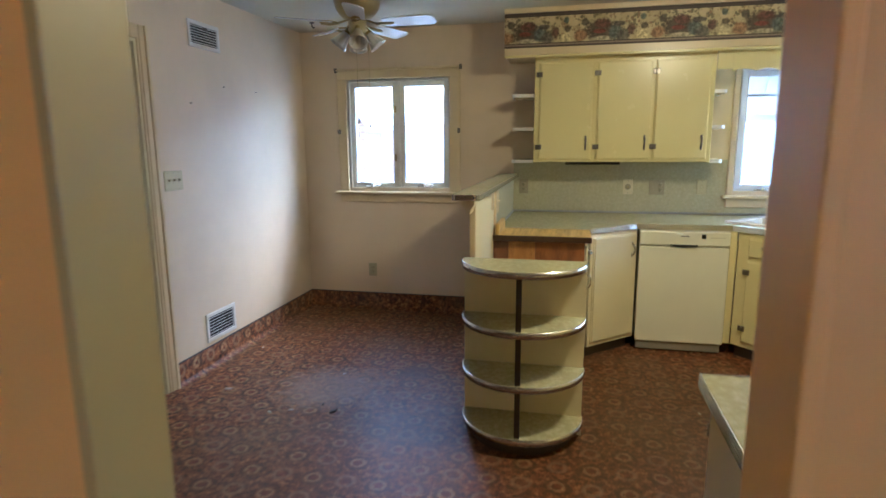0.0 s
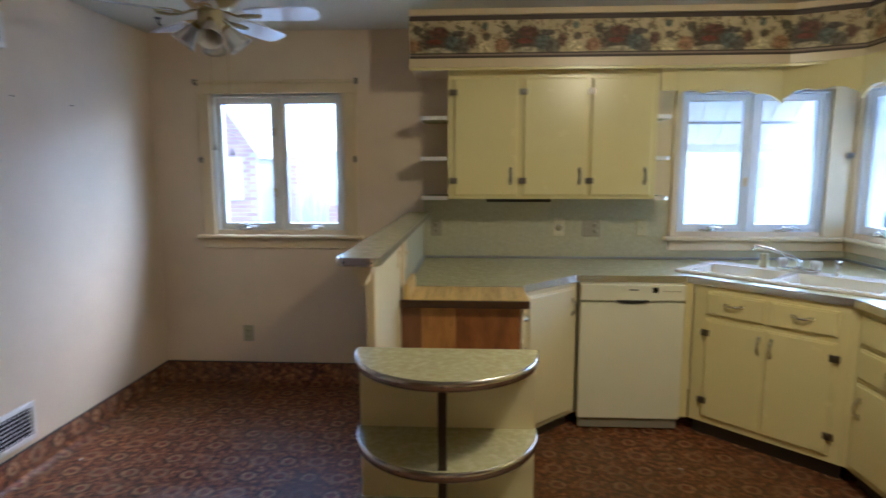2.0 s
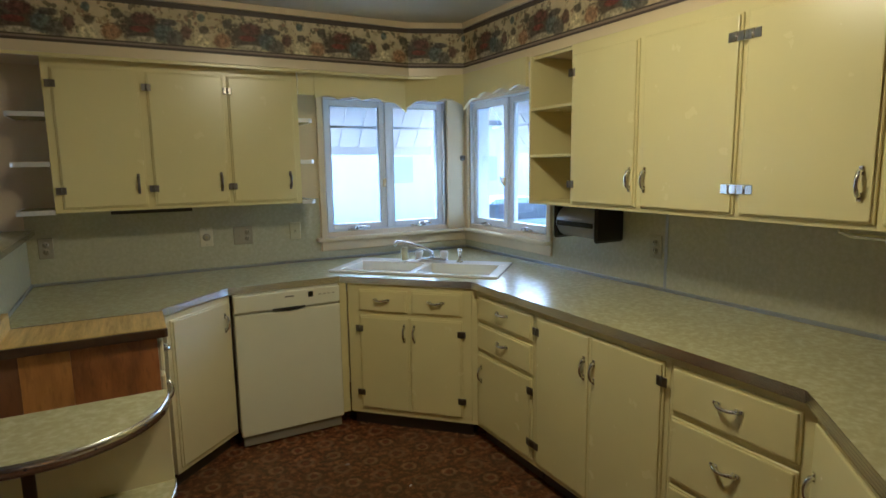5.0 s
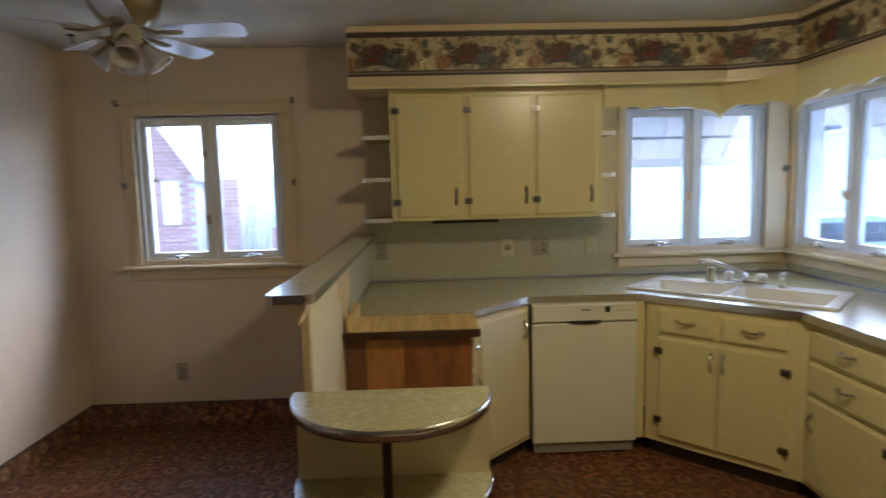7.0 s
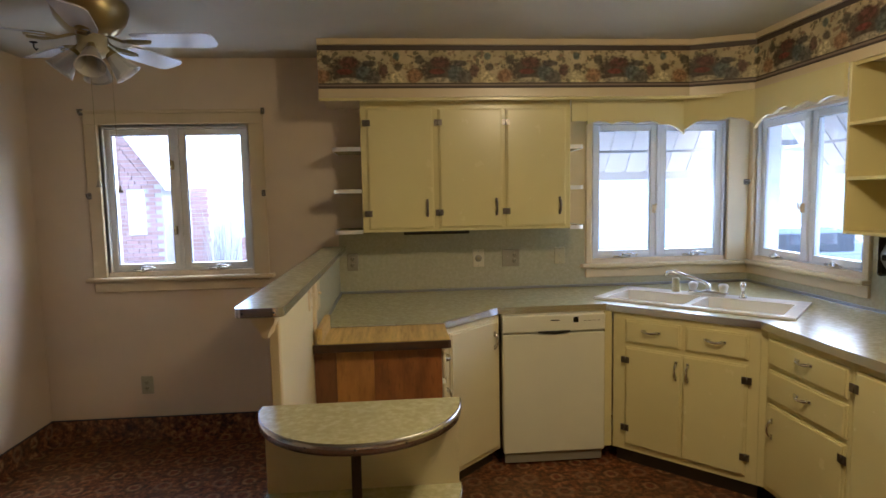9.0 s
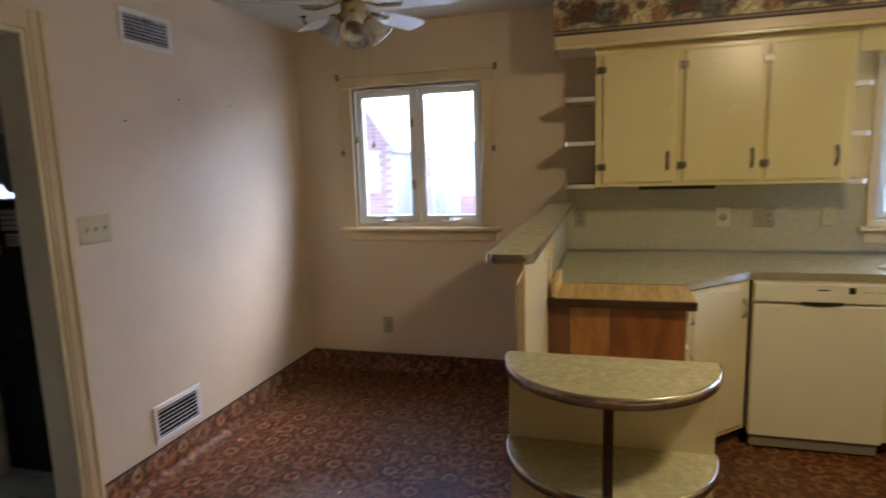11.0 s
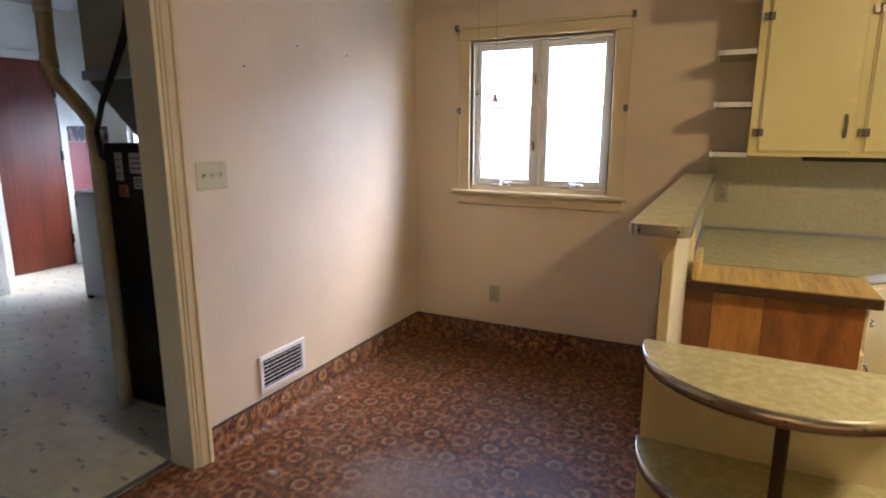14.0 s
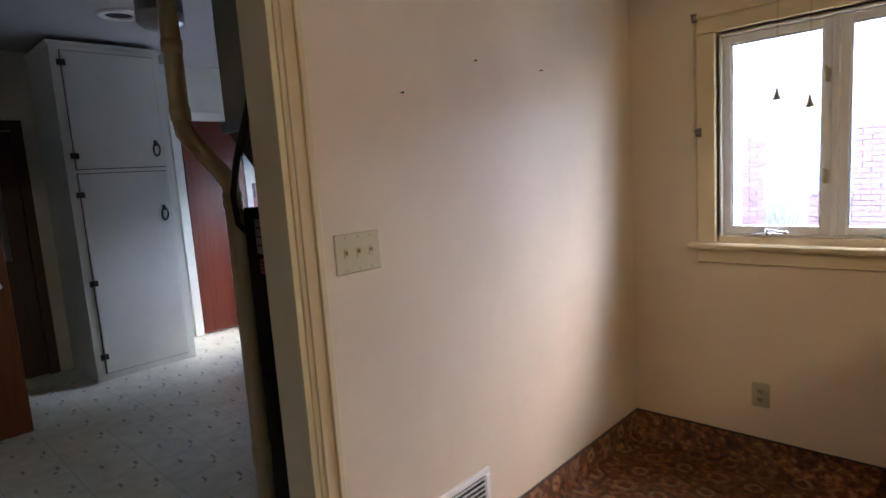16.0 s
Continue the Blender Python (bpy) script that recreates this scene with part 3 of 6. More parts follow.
# ---- windows ----
def window(name, label, m, w, z0, z1, casing=(0.13, 0.10), sash_m=None, fr=0.036, hooks=True):
    """A pair of casements in a wall. Local: x along the wall from the opening's one side, y outwards from the wall face, z up."""
    win = thing(name, label, "window", m, kind="structure")
    lc, rc = casing
    sash_m = sash_m or SASH
    zt = z1 + 0.10
    part("jamb_liner", boxes((-0.012, 0.008, 0.0, 0.16, z0, z1), (w - 0.008, w + 0.012, 0.0, 0.16, z0, z1), (0.008, w - 0.008, 0.0, 0.16, z1 - 0.01, z1 + 0.01), (0.008, w - 0.008, 0.03, 0.19, z0 - 0.02, z0 + 0.01)), sash_m, win, "grey-white painted liner")
    bm = bmesh.new()
    for s0, s1 in ((-lc, -0.012), (w + 0.012, w + rc)):
        box(bm, s0, s1, -0.022, 0.0, z0 - 0.03, z1 + 0.012, 0.004)
    box(bm, -lc, w + rc, -0.022, 0.0, z1 + 0.012, zt - 0.02, 0.004)
    box(bm, -lc - 0.012, w + rc + (0.012 if hooks else 0), -0.03, 0.0, zt - 0.02, zt, 0.004)
    part("casing", bm, TRIMP, win)
    e = 0.035
    part("stool", boxes((-lc - e, w + rc + (e if hooks else 0), -0.06, 0.03, z0 - 0.055, z0 - 0.03), bev=0.006), TRIMP, win)
    part("apron", boxes((-lc, w + rc, -0.02, 0.0, z0 - 0.125, z0 - 0.055), bev=0.004), TRIMP, win)
    mull = w / 2
    part("mullion", boxes((mull - 0.013, mull + 0.013, 0.012, 0.10, z0 + 0.01, z1 - 0.01), bev=0.003), sash_m, win)
    for k, (a, b) in enumerate(((0.008, mull - 0.013), (mull + 0.013, w - 0.008))):
        za, zb = z0 + 0.012, z1 - 0.012
        sash = part("sash", boxes((a, a + fr, 0.025, 0.07, za, zb), (b - fr, b, 0.025, 0.07, za, zb), (a + fr, b - fr, 0.025, 0.07, za, za + fr), (a + fr, b - fr, 0.025, 0.07, zb - fr, zb), bev=0.003), sash_m, win)
        pane = part("pane", boxes((a + fr - 0.004, b - fr + 0.004, 0.046, 0.050, za + fr - 0.004, zb - fr + 0.004)), GLASS, sash, "clear glass")
        pane.visible_shadow = False
        part("stop_bead", boxes((a + fr, a + fr + 0.006, 0.03, 0.045, za + fr, zb - fr), (b - fr - 0.006, b - fr, 0.03, 0.045, za + fr, zb - fr), (a + fr, b - fr, 0.03, 0.045, zb - fr - 0.006, zb - fr)), GALV, sash, "dark weather strip")
        cx = a + (b - a) * (0.45 if k == 0 else 0.5)
        bm = bmesh.new()
        lathe(bm, [(0.001, 0.0), (0.022, 0.0), (0.02, 0.012), (0.009, 0.018), (0.009, 0.03), (0.001, 0.032)], 14, m=Matrix.Translation((cx, 0.0, z0 + 0.004)))
        tube(bm, [(cx, -0.004, z0 + 0.028), (cx + 0.03, -0.016, z0 + 0.034), (cx + 0.075, -0.03, z0 + 0.026)], [0.006, 0.005, 0.005], 8)
        lathe(bm, [(0.001, -0.009), (0.008, -0.006), (0.009, 0.004), (0.001, 0.009)], 10, m=Matrix.Translation((cx + 0.082, -0.032, z0 + 0.026)))
        tube(bm, [(cx - 0.06, 0.012, z0 + 0.012), (cx + 0.06, 0.012, z0 + 0.012)], 0.008, 8)
        part("crank", bm, CHROME, win, "worn chrome casement crank")
        for zz in (z0 + 0.26, z1 - 0.24) if hooks else (z0 + 0.33,):
            bm = bmesh.new()
            lx = mull + (-0.03 if k == 0 else 0.03)
            box(bm, lx - 0.008, lx + 0.008, 0.0, 0.026, zz - 0.028, zz + 0.028, 0.003)
            tube(bm, [(lx, 0.0, zz - 0.01), (lx, -0.012, zz), (lx, -0.016, zz + 0.035)], 0.005, 8)
            if k == 0:
                part("latch", bm, BRASS if hooks else TRIMP, win, "small casement latch")
            else:
                bm.free()
    if hooks:
        for hx, hz in ((-lc - 0.004, zt - 0.012), (w + rc + 0.004, zt - 0.012), (-lc + 0.012, (z0 + z1) / 2 + 0.03), (w + rc - 0.012, (z0 + z1) / 2 + 0.03)):
            bm = bmesh.new()
            box(bm, hx - 0.012, hx + 0.012, -0.03, -0.02, hz - 0.02, hz + 0.02, 0.003)
            tube(bm, [(hx, -0.028, hz - 0.004), (hx, -0.052, hz - 0.01), (hx, -0.06, hz + 0.014)], 0.005, 8)
            part("curtain_hook", bm, OLDCHROME, win, "tarnished curtain rod bracket")
    return win


window("window_1", "two-pane casement window with cream wooden casing", pose(W1[0], YB, 0), W1[1] - W1[0], W1[2], W1[3], (0.095, 0.105))
window("window_2", "corner casement window with painted frame above sink", pose(W2[0], YB, 0), W2[1] - W2[0], W2[2], W2[3], (0.055, 0.16), sash_m=SASHB, fr=0.04, hooks=False)
window("window_3", "corner casement window with painted frame beside sink", pose(XR, W3[1], 0, 0, 0, -90), W3[1] - W3[0], W3[2], W3[3], (0.062, 0.055), sash_m=SASHB, fr=0.04, hooks=False)


def plain_window(name, label, W):
    lw = thing(name, label, "window", pose(W[0], LY1, 0), kind="structure")
    w, z0, z1 = W[1] - W[0], W[2], W[3]
    part("window_frame", boxes((0, 0.05, 0.02, 0.09, z0, z1), (w - 0.05, w, 0.02, 0.09, z0, z1), (0.05, w - 0.05, 0.02, 0.09, z0, z0 + 0.05), (0.05, w - 0.05, 0.02, 0.09, z1 - 0.05, z1), (w / 2 - 0.03, w / 2 + 0.03, 0.02, 0.09, z0 + 0.05, z1 - 0.05), bev=0.003), WHITEP, lw)
    pane = part("pane", boxes((0.05, w - 0.05, 0.05, 0.054, z0 + 0.05, z1 - 0.05)), GLASS, lw)
    pane.visible_shadow = False
    part("casing", boxes((-0.08, 0, -0.02, 0, z0 - 0.02, z1 + 0.08), (w, w + 0.08, -0.02, 0, z0 - 0.02, z1 + 0.08), (0, w, -0.02, 0, z1, z1 + 0.08), (-0.1, w + 0.1, -0.05, 0, z0 - 0.06, z0 - 0.02), bev=0.003), WHITEP, lw)


plain_window("window_4", "plain laundry window behind the furnace", WL)

structure("corner_board_north", boxes((1.29, W2[0] - 0.056, YB - 0.006, YB, 1.342, SB0), (W2[1] + 0.161, XR - 0.007, YB - 0.006, YB, 0.977, SB0)), TRIMP, "cream painted boards beside the corner window", "trim")
structure("corner_board_east", boxes((XR - 0.006, XR, 3.93, W3[0] - 0.056, 1.342, SB0)), TRIMP, "cream painted boards beside the corner window", "trim")

# ---- soffit, border and valance ----
SY, SX, SB = 4.76, 2.30, 2.11      # soffit fronts and underside
FA, FB = (1.97, SY), (SX, 4.62)    # its slanting corner piece
SL = -0.19
line = [(SL, SY), FA, FB, (SX, YN)]
structure("soffit", prism([(SL, YB), (SL, SY), FA, FB, (SX, YN), (XR, YN), (XR, YB)], SB, ZC), WALL, "boxed soffit above the kitchen wall cabinets", "soffit")


def band(pts, z0, z1, thick, uv=False, bev=0.0):
    """A board that follows a line in plan, standing proud of it towards the room."""
    bm = bmesh.new()
    lay = bm.loops.layers.uv.new("uv") if uv else None
    P = [Vector(p) for p in pts]
    nor = []
    for i in range(len(P)):
        d = []
        for a, b in ((i - 1, i), (i, i + 1)):
            if 0 <= a and b < len(P):
                t = (P[b] - P[a]).normalized()
                d.append(Vector((t.y, -t.x)))
        s = sum(d, Vector((0, 0))).normalized()
        nor.append(s / max(0.3, s.dot(d[0])))
    s = 0.0
    lens = [0.0]
    for a, b in zip(P, P[1:]):
        s += (b - a).length
        lens.append(s)
    rows = []
    for p, nn in zip(P, nor):
        q = p + nn * thick
        rows.append([bm.verts.new((p.x, p.y, z0)), bm.verts.new((q.x, q.y, z0)), bm.verts.new((q.x, q.y, z1)), bm.verts.new((p.x, p.y, z1))])
    for i, (a, b) in enumerate(zip(rows, rows[1:])):
        for k in range(4):
            f = bm.faces.new((a[k], b[k], b[(k + 1) % 4], a[(k + 1) % 4]))
            if uv:
                for lp, (uu, vv) in zip(f.loops, ((lens[i], k in (2,)), (lens[i + 1], k in (2,)), (lens[i + 1], k in (1, 2)), (lens[i], k in (1, 2)))):
                    lp[lay].uv = (uu, (z1 - z0) * vv)
    bm.faces.new(rows[0])
    bm.faces.new(rows[-1][::-1])
    bmesh.ops.recalc_face_normals(bm, faces=bm.faces)
    return bm


structure("wallpaper_border", band(line, SB + 0.045, ZC - 0.035, 0.003, True), BORDER, "floral fruit and teapot wallpaper border on cream", "wallpaper")
structure("crown_trim", band(line, ZC - 0.035, ZC - 0.002, 0.022), TRIMP, "narrow cream crown strip under the ceiling", "trim")
structure("cornice", band(line, SB - 0.004, SB + 0.044, 0.018), TRIMP, "cream cornice board under the wallpaper border", "trim")
structure("cornice_bead", band(line, SB - 0.02, SB - 0.004, 0.006), YELLOW, "yellow bead under the cornice", "trim")


def valance(name, p0, p1, z_top, drops):
    """A scalloped board between two plan points; drops: (position 0..1, depth) along its lower edge."""
    p0, p1 = Vector(p0), Vector(p1)
    d = p1 - p0
    nn = Vector((d.y, -d.x)).normalized() * 0.018
    bm = bmesh.new()
    cols = []
    for s, dep in drops:
        p = p0 + d * s
        cols.append([bm.verts.new((q.x, q.y, z)) for q, z in ((p, z_top), (p, z_top - dep), (p + nn, z_top - dep), (p + nn, z_top))])
    for a, b in zip(cols, cols[1:]):
        for k in range(4):
            bm.faces.new((a[k], b[k], b[(k + 1) % 4], a[(k + 1) % 4]))
    bm.faces.new(cols[0])
    bm.faces.new(cols[-1][::-1])
    bmesh.ops.recalc_face_normals(bm, faces=bm.faces)
    ob = obj(name, bm, YELLOW)
    return tagged(ob, "yellow painted scalloped valance board over the corner windows", "valance")


def scallops(n_scal, base, amp, end=0.0, steps=10):
    out = []
    for i in range(n_scal * steps + 1):
        s = i / (n_scal * steps)
        x = (s * n_scal) % 1.0
        out.append((s, base + amp * (1 - abs(math.sin(math.pi * x))) + end * max(0.0, (s - 0.62) / 0.38) ** 2))
    return out


CF, RF = 4.855, 2.275   # fronts of the wall cabinets' boxes
valance("valance", (1.385, CF), (1.99, CF), SB - 0.001, scallops(4, 0.135, 0.018, 0.065))
DIP = [(s, 0.20 - 0.058 * min(1.0, math.sin(math.pi * s) * 1.7) + 0.014 * abs(math.sin(3 * math.pi * s)) * math.sin(math.pi * s)) for s in [i / 30 for i in range(31)]]
valance("valance", (1.99, CF), (RF, 4.57), SB - 0.001, DIP)
SIDE = scallops(4, 0.135, 0.018, 0.065)
structure("valance_filler", boxes((1.288, 1.384, CF - 0.017, CF, SB - 0.135, SB - 0.001)), YELLOW, "yellow filler board beside the valance", "trim")
valance("valance", (RF, 4.57), (RF, 3.914), SB - 0.001, [(1 - s, d) for s, d in SIDE][::-1])

# ---- pony wall with its ledge ----
PW0, PW1 = -0.177, -0.160
structure("pony_wall", boxes((PW0, PW1, 3.245, YB, 0.0, 1.20)), WALL, "half wall between dining corner and counter", "wall")
structure("pony_panel", boxes((PW1, PW1 + 0.012, 3.245, 3.93, 0.0, 1.20), bev=0.002), CREAM, "cream painted board on the half wall", "trim")
structure("pony_splash", boxes((PW1, PW1 + 0.008, 3.955, YB, 0.915, 1.20)), SPLASH, "speckled laminate on the half wall", "backsplash")
structure("pony_trim", boxes((PW1, PW1 + 0.028, 3.93, 3.955, 0.0, 1.20), bev=0.004), TRIMP, "yellow upright trim strip", "trim")
structure("pony_end", boxes((PW0 - 0.002, PW1 + 0.012, 3.225, 3.244, 0.0, 1.20), bev=0.003), TRIMP, "cream end board of the half wall", "trim")
ledge = thing("ledge", "speckled laminate ledge with chrome edging on half wall", "ledge", pose(-0.18, 4.1, 1.2))
LC = 0.028
nose = [(-0.25 + LC - LC * math.cos(a), 3.105 + LC - LC * math.sin(a)) for a in (math.pi / 2 * k / 6 for k in range(7))]
nose += [(-0.11 - LC + LC * math.sin(a), 3.105 + LC - LC * math.cos(a)) for a in (math.pi / 2 * k / 6 for k in range(7))]
rim = [(-0.25, YB - 0.002)] + nose + [(-0.11, YB - 0.002)]
part("ledge_top", prism(rim, 1.201, 1.229), LAMIN, ledge, "", False)
et = part("edge_trim", band(rim, 1.203, 1.2305, 0.003), ALU, ledge, "satin aluminium edging strip", False)
for x in (-0.225, -0.135):
    bm = bmesh.new()
    lathe(bm, [(0.001, 0.0012), (0.003, 0.001), (0.004, 0.0)], 8, m=Matrix.Translation((x, 3.102, 1.216)) @ Matrix.Rotation(radians(90), 4, "X"))
    part("screw", bm, DARKMETAL, et, "", False)
bm = bmesh.new()
prof = [(PW0, 1.135), (PW0 - 0.003, 1.15), (PW0 - 0.012, 1.165), (PW0 - 0.026, 1.18), (PW0 - 0.03, 1.20), (PW1 + 0.022, 1.20), (PW1 + 0.02, 1.18), (PW1 + 0.01, 1.165), (PW1 + 0.003, 1.15), (PW1, 1.135)]
lo = [bm.verts.new((x, 3.125, z)) for x, z in prof]
hi = [bm.verts.new((x, 3.224, z)) for x, z in prof]
bm.faces.new(lo)
bm.faces.new(hi[::-1])
for i in range(len(prof)):
    j = (i + 1) % len(prof)
    bm.faces.new((lo[i], hi[i], hi[j], lo[j]))
bmesh.ops.recalc_face_normals(bm, faces=bm.faces)
part("corbel", bm, TRIMP, ledge, "cream scrolled corbel", False)

# ---- backsplash ----
structure("backsplash_north", boxes((-0.151, W2[0] - 0.06, YB - 0.008, YB, 0.915, 1.34), (W2[0] - 0.06, XR, YB - 0.008, YB, 0.915, 0.975)), SPLASH, "speckled grey-green laminate backsplash", "backsplash")
structure("backsplash_east", boxes((XR - 0.008, XR, W3[0] - 0.06, YB - 0.008, 0.915, 0.975), (XR - 0.008, XR, YN, W3[0] - 0.06, 0.915, 1.34)), SPLASH, "speckled grey-green laminate backsplash", "backsplash")
structure("backsplash_joint", boxes((XR - 0.011, XR - 0.008, 3.28, 3.295, 0.93, 1.34)), GALV, "thin metal joint strip in the backsplash", "trim")
structure("cove_strip", band([(-0.15, 3.96), (-0.15, YB - 0.01), (XR - 0.01, YB - 0.01), (XR - 0.01, YN + 0.002)][::1], 0.916, 0.932, 0.008), GALV, "metal cove strip behind the worktop", "trim")

# ---- worktop ----
FRONT = [(-0.149, 4.215), (0.44, 4.215), (0.44, 4.23), (0.778, 4.557), (1.40, 4.557), (1.957, 3.997), (1.957, 2.225), (1.532, 1.80), (0.643, 1.80), (0.643, YN + 0.004)]
SC, SA = Vector((1.93, 4.53)), radians(-45)     # sink middle and turn
SW, SD = 1.04, 0.50


def sink_pt(u, v):
    return (SC.x + u * math.cos(SA) - v * math.sin(SA), SC.y + u * math.sin(SA) + v * math.cos(SA))


worktop = thing("worktop", "speckled yellow-green laminate worktop with metal edging", "worktop", pose(1.2, 4.8, 0.88))
bm = bmesh.new()
outer = FRONT + [(XR - 0.009, YN + 0.004), (XR - 0.009, YB - 0.009), (-0.149, YB - 0.009)]
inner = [sink_pt(u, v) for u, v in ((-SW / 2 + 0.02, -SD / 2 + 0.02), (SW / 2 - 0.02, -SD / 2 + 0.02), (SW / 2 - 0.02, SD / 2 - 0.1), (-SW / 2 + 0.02, SD / 2 - 0.1))]
for loop in (outer, inner):
    vs = [bm.verts.new((x, y, 0.915)) for x, y in loop]
    for i in range(len(vs)):
        bm.edges.new((vs[i], vs[(i + 1) % len(vs)]))
bmesh.ops.triangle_fill(bm, edges=list(bm.edges), use_beauty=True, normal=(0, 0, 1))
top = list(bm.faces)
ext = bmesh.ops.extrude_face_region(bm, geom=top)
bmesh.ops.translate(bm, verts=[v for v in ext["geom"] if isinstance(v, bmesh.types.BMVert)], vec=(0, 0, -0.035))
bmesh.ops.recalc_face_normals(bm, faces=bm.faces)
part("top", bm, LAMIN, worktop, "", False)
part("edge_trim", band(FRONT[2:], 0.879, 0.9165, 0.003), ALU, worktop, "ribbed metal edging", False)
bm = bmesh.new()
for dz in (0.886, 0.895, 0.904):
    bb = band(FRONT[2:], dz, dz + 0.004, 0.0038)
    me = bpy.data.meshes.new("tmp")
    bb.to_mesh(me)
    bb.free()
    bm.from_mesh(me)
    bpy.data.meshes.remove(me)
part("edge_rib", bm, ALU, worktop, "grooves of the metal edging", False)
js_m = mat("dull_joint_metal", (0.42, 0.36, 0.26), 0.35, 0.7)
part("joint_strip", boxes((-0.146, 0.44, 4.205, 4.216, 0.885, 0.918), bev=0.002), js_m, worktop, "dull metal joint strip with screws", False)
for i in range(4):
    part("screw", boxes((-0.07 + i * 0.14, -0.064 + i * 0.14, 4.2075, 4.2135, 0.9175, 0.9188)), DARKMETAL, worktop, "", False)

# ---- cabinet pieces ----
def pull(upright, length=0.078):
    """A bowed chrome pull in its own frame: y towards the room is negative."""
    bm = bmesh.new()
    pts, rs = [], []
    for i in range(13):
        s = i / 12
        a = (s - 0.5) * length
        out = -0.004 - 0.021 * math.sin(math.pi * s) ** 0.6
        sag = -0.004 * math.sin(math.pi * s) if not upright else 0.0
        pts.append((0, out, a) if upright else (a, out, sag))
        rs.append(0.0060 + 0.0020 * abs(math.cos(math.pi * s)))
    tube(bm, pts, rs, 8)
    for s in (-1, 1):
        c = s * length / 2
        if upright:
            box(bm, -0.007, 0.007, -0.006, 0.0, c - 0.014, c + 0.014, 0.002)
        else:
            box(bm, c - 0.014, c + 0.014, -0.006, 0.0, -0.007, 0.007, 0.002)
    return bm


def hinge(w=0.034, h=0.030):
    bm = bmesh.new()
    box(bm, -w / 2, -0.004, -0.005, 0.0, -h / 2, h / 2, 0.0015)
    box(bm, 0.004, w / 2, -0.005, 0.0, -h / 2, h / 2, 0.0015)
    tube(bm, [(0, -0.004, -h / 2), (0, -0.004, h / 2)], 0.0045, 8)
    for x in (-w / 3.2, w / 3.2):
        for z in (-h / 4, h / 4):
            box(bm, x - 0.0025, x + 0.0025, -0.0065, -0.005, z - 0.0025, z + 0.0025)
    return bm


def front(cab, name, x0, x1, z0, z1, material, handle=None, hinges=(), hmat=None, lab="", pmat=None, hsize=(0.046, 0.036)):
    """A lipped door or drawer front with its pull and hinges."""
    bm = bmesh.new()
    box(bm, x0, x1, -0.010, 0.0, z0, z1, 0.003, 1)
    box(bm, x0 + 0.008, x1 - 0.008, -0.019, -0.010, z0 + 0.008, z1 - 0.008, 0.005, 2)
    leaf = part(name, bm, material, cab, lab)
    if handle:
        hx, hz, up = handle
        bm = pull(up)
        bm.transform(Matrix.Translation((hx, -0.019, hz)))
        part("handle", bm, pmat or CHROME, leaf, "bowed chrome pull")
    for hx, hz in hinges:
        bm = hinge(*hsize)
        bm.transform(Matrix.Translation((hx, -0.017, hz)))
        part("hinge", bm, hmat or OLDCHROME, leaf, "small tarnished chrome hinge")
    return leaf


BASE_TOP = 0.879


def base_unit(m, w, depth, label, material, toe=0.055, taper=0.0, group="base cabinets"):
    cab = thing("base_cabinet", label, "cabinet", m, group)
    part("body", prism([(0.0, 0.0), (w, 0.0), (w - taper, depth), (taper, depth)], 0.09, BASE_TOP - 0.001, 0.0), material, cab)
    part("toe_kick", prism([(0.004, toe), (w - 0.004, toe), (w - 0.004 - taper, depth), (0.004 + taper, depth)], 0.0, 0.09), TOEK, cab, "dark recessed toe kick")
    return cab


# sink cabinet across the corner
c = base_unit(pose(1.437, 4.535, 0, 0, 0, -45), 0.745, 0.30, "pale yellow corner sink cabinet with two doors", YELLOW, 0.05)
mid = 0.385
front(c, "drawer_front", 0.075, mid - 0.012, 0.715, 0.845, YELLOW, (0.22, 0.79, False))
front(c, "drawer_front", mid + 0.012, 0.695, 0.715, 0.845, YELLOW, (0.545, 0.79, False))
front(c, "door", 0.075, mid - 0.001, 0.125, 0.69, YELLOW, (mid - 0.03, 0.60, True), ((0.078, 0.615), (0.078, 0.225)))
front(c, "door", mid + 0.001, 0.695, 0.125, 0.69, YELLOW, (mid + 0.03, 0.60, True), ((0.692, 0.615), (0.692, 0.225)))
structure("corner_stile", prism([(1.9655, 4.0085), (1.985, 3.9875), (2.2, 3.9875), (2.2, 4.243)], 0.09, 0.877), YELLOW, "yellow corner stile between base cabinets", "trim")
# narrow unit with two drawers over a door
RX = 1.985
c = base_unit(pose(RX, 3.985, 0, 0, 0, -90), 0.52, 0.6, "pale yellow base cabinet with two drawers above door", YELLOW)
front(c, "drawer_front", 0.03, 0.505, 0.715, 0.845, YELLOW, (0.27, 0.795, False))
front(c, "drawer_front", 0.03, 0.505, 0.55, 0.695, YELLOW, (0.27, 0.635, False))
front(c, "door", 0.03, 0.505, 0.115, 0.53, YELLOW, (0.075, 0.42, True), ((0.5, 0.47), (0.5, 0.21)))
# double doors
c = base_unit(pose(RX, 3.463, 0, 0, 0, -90), 0.765, 0.6, "pale yellow base cabinet with two tall doors", YELLOW)
front(c, "door", 0.02, 0.375, 0.115, 0.845, YELLOW, (0.347, 0.70, True), ((0.022, 0.775), (0.022, 0.21)))
front(c, "door", 0.377, 0.745, 0.115, 0.845, YELLOW, (0.405, 0.70, True), ((0.742, 0.775), (0.742, 0.21)))
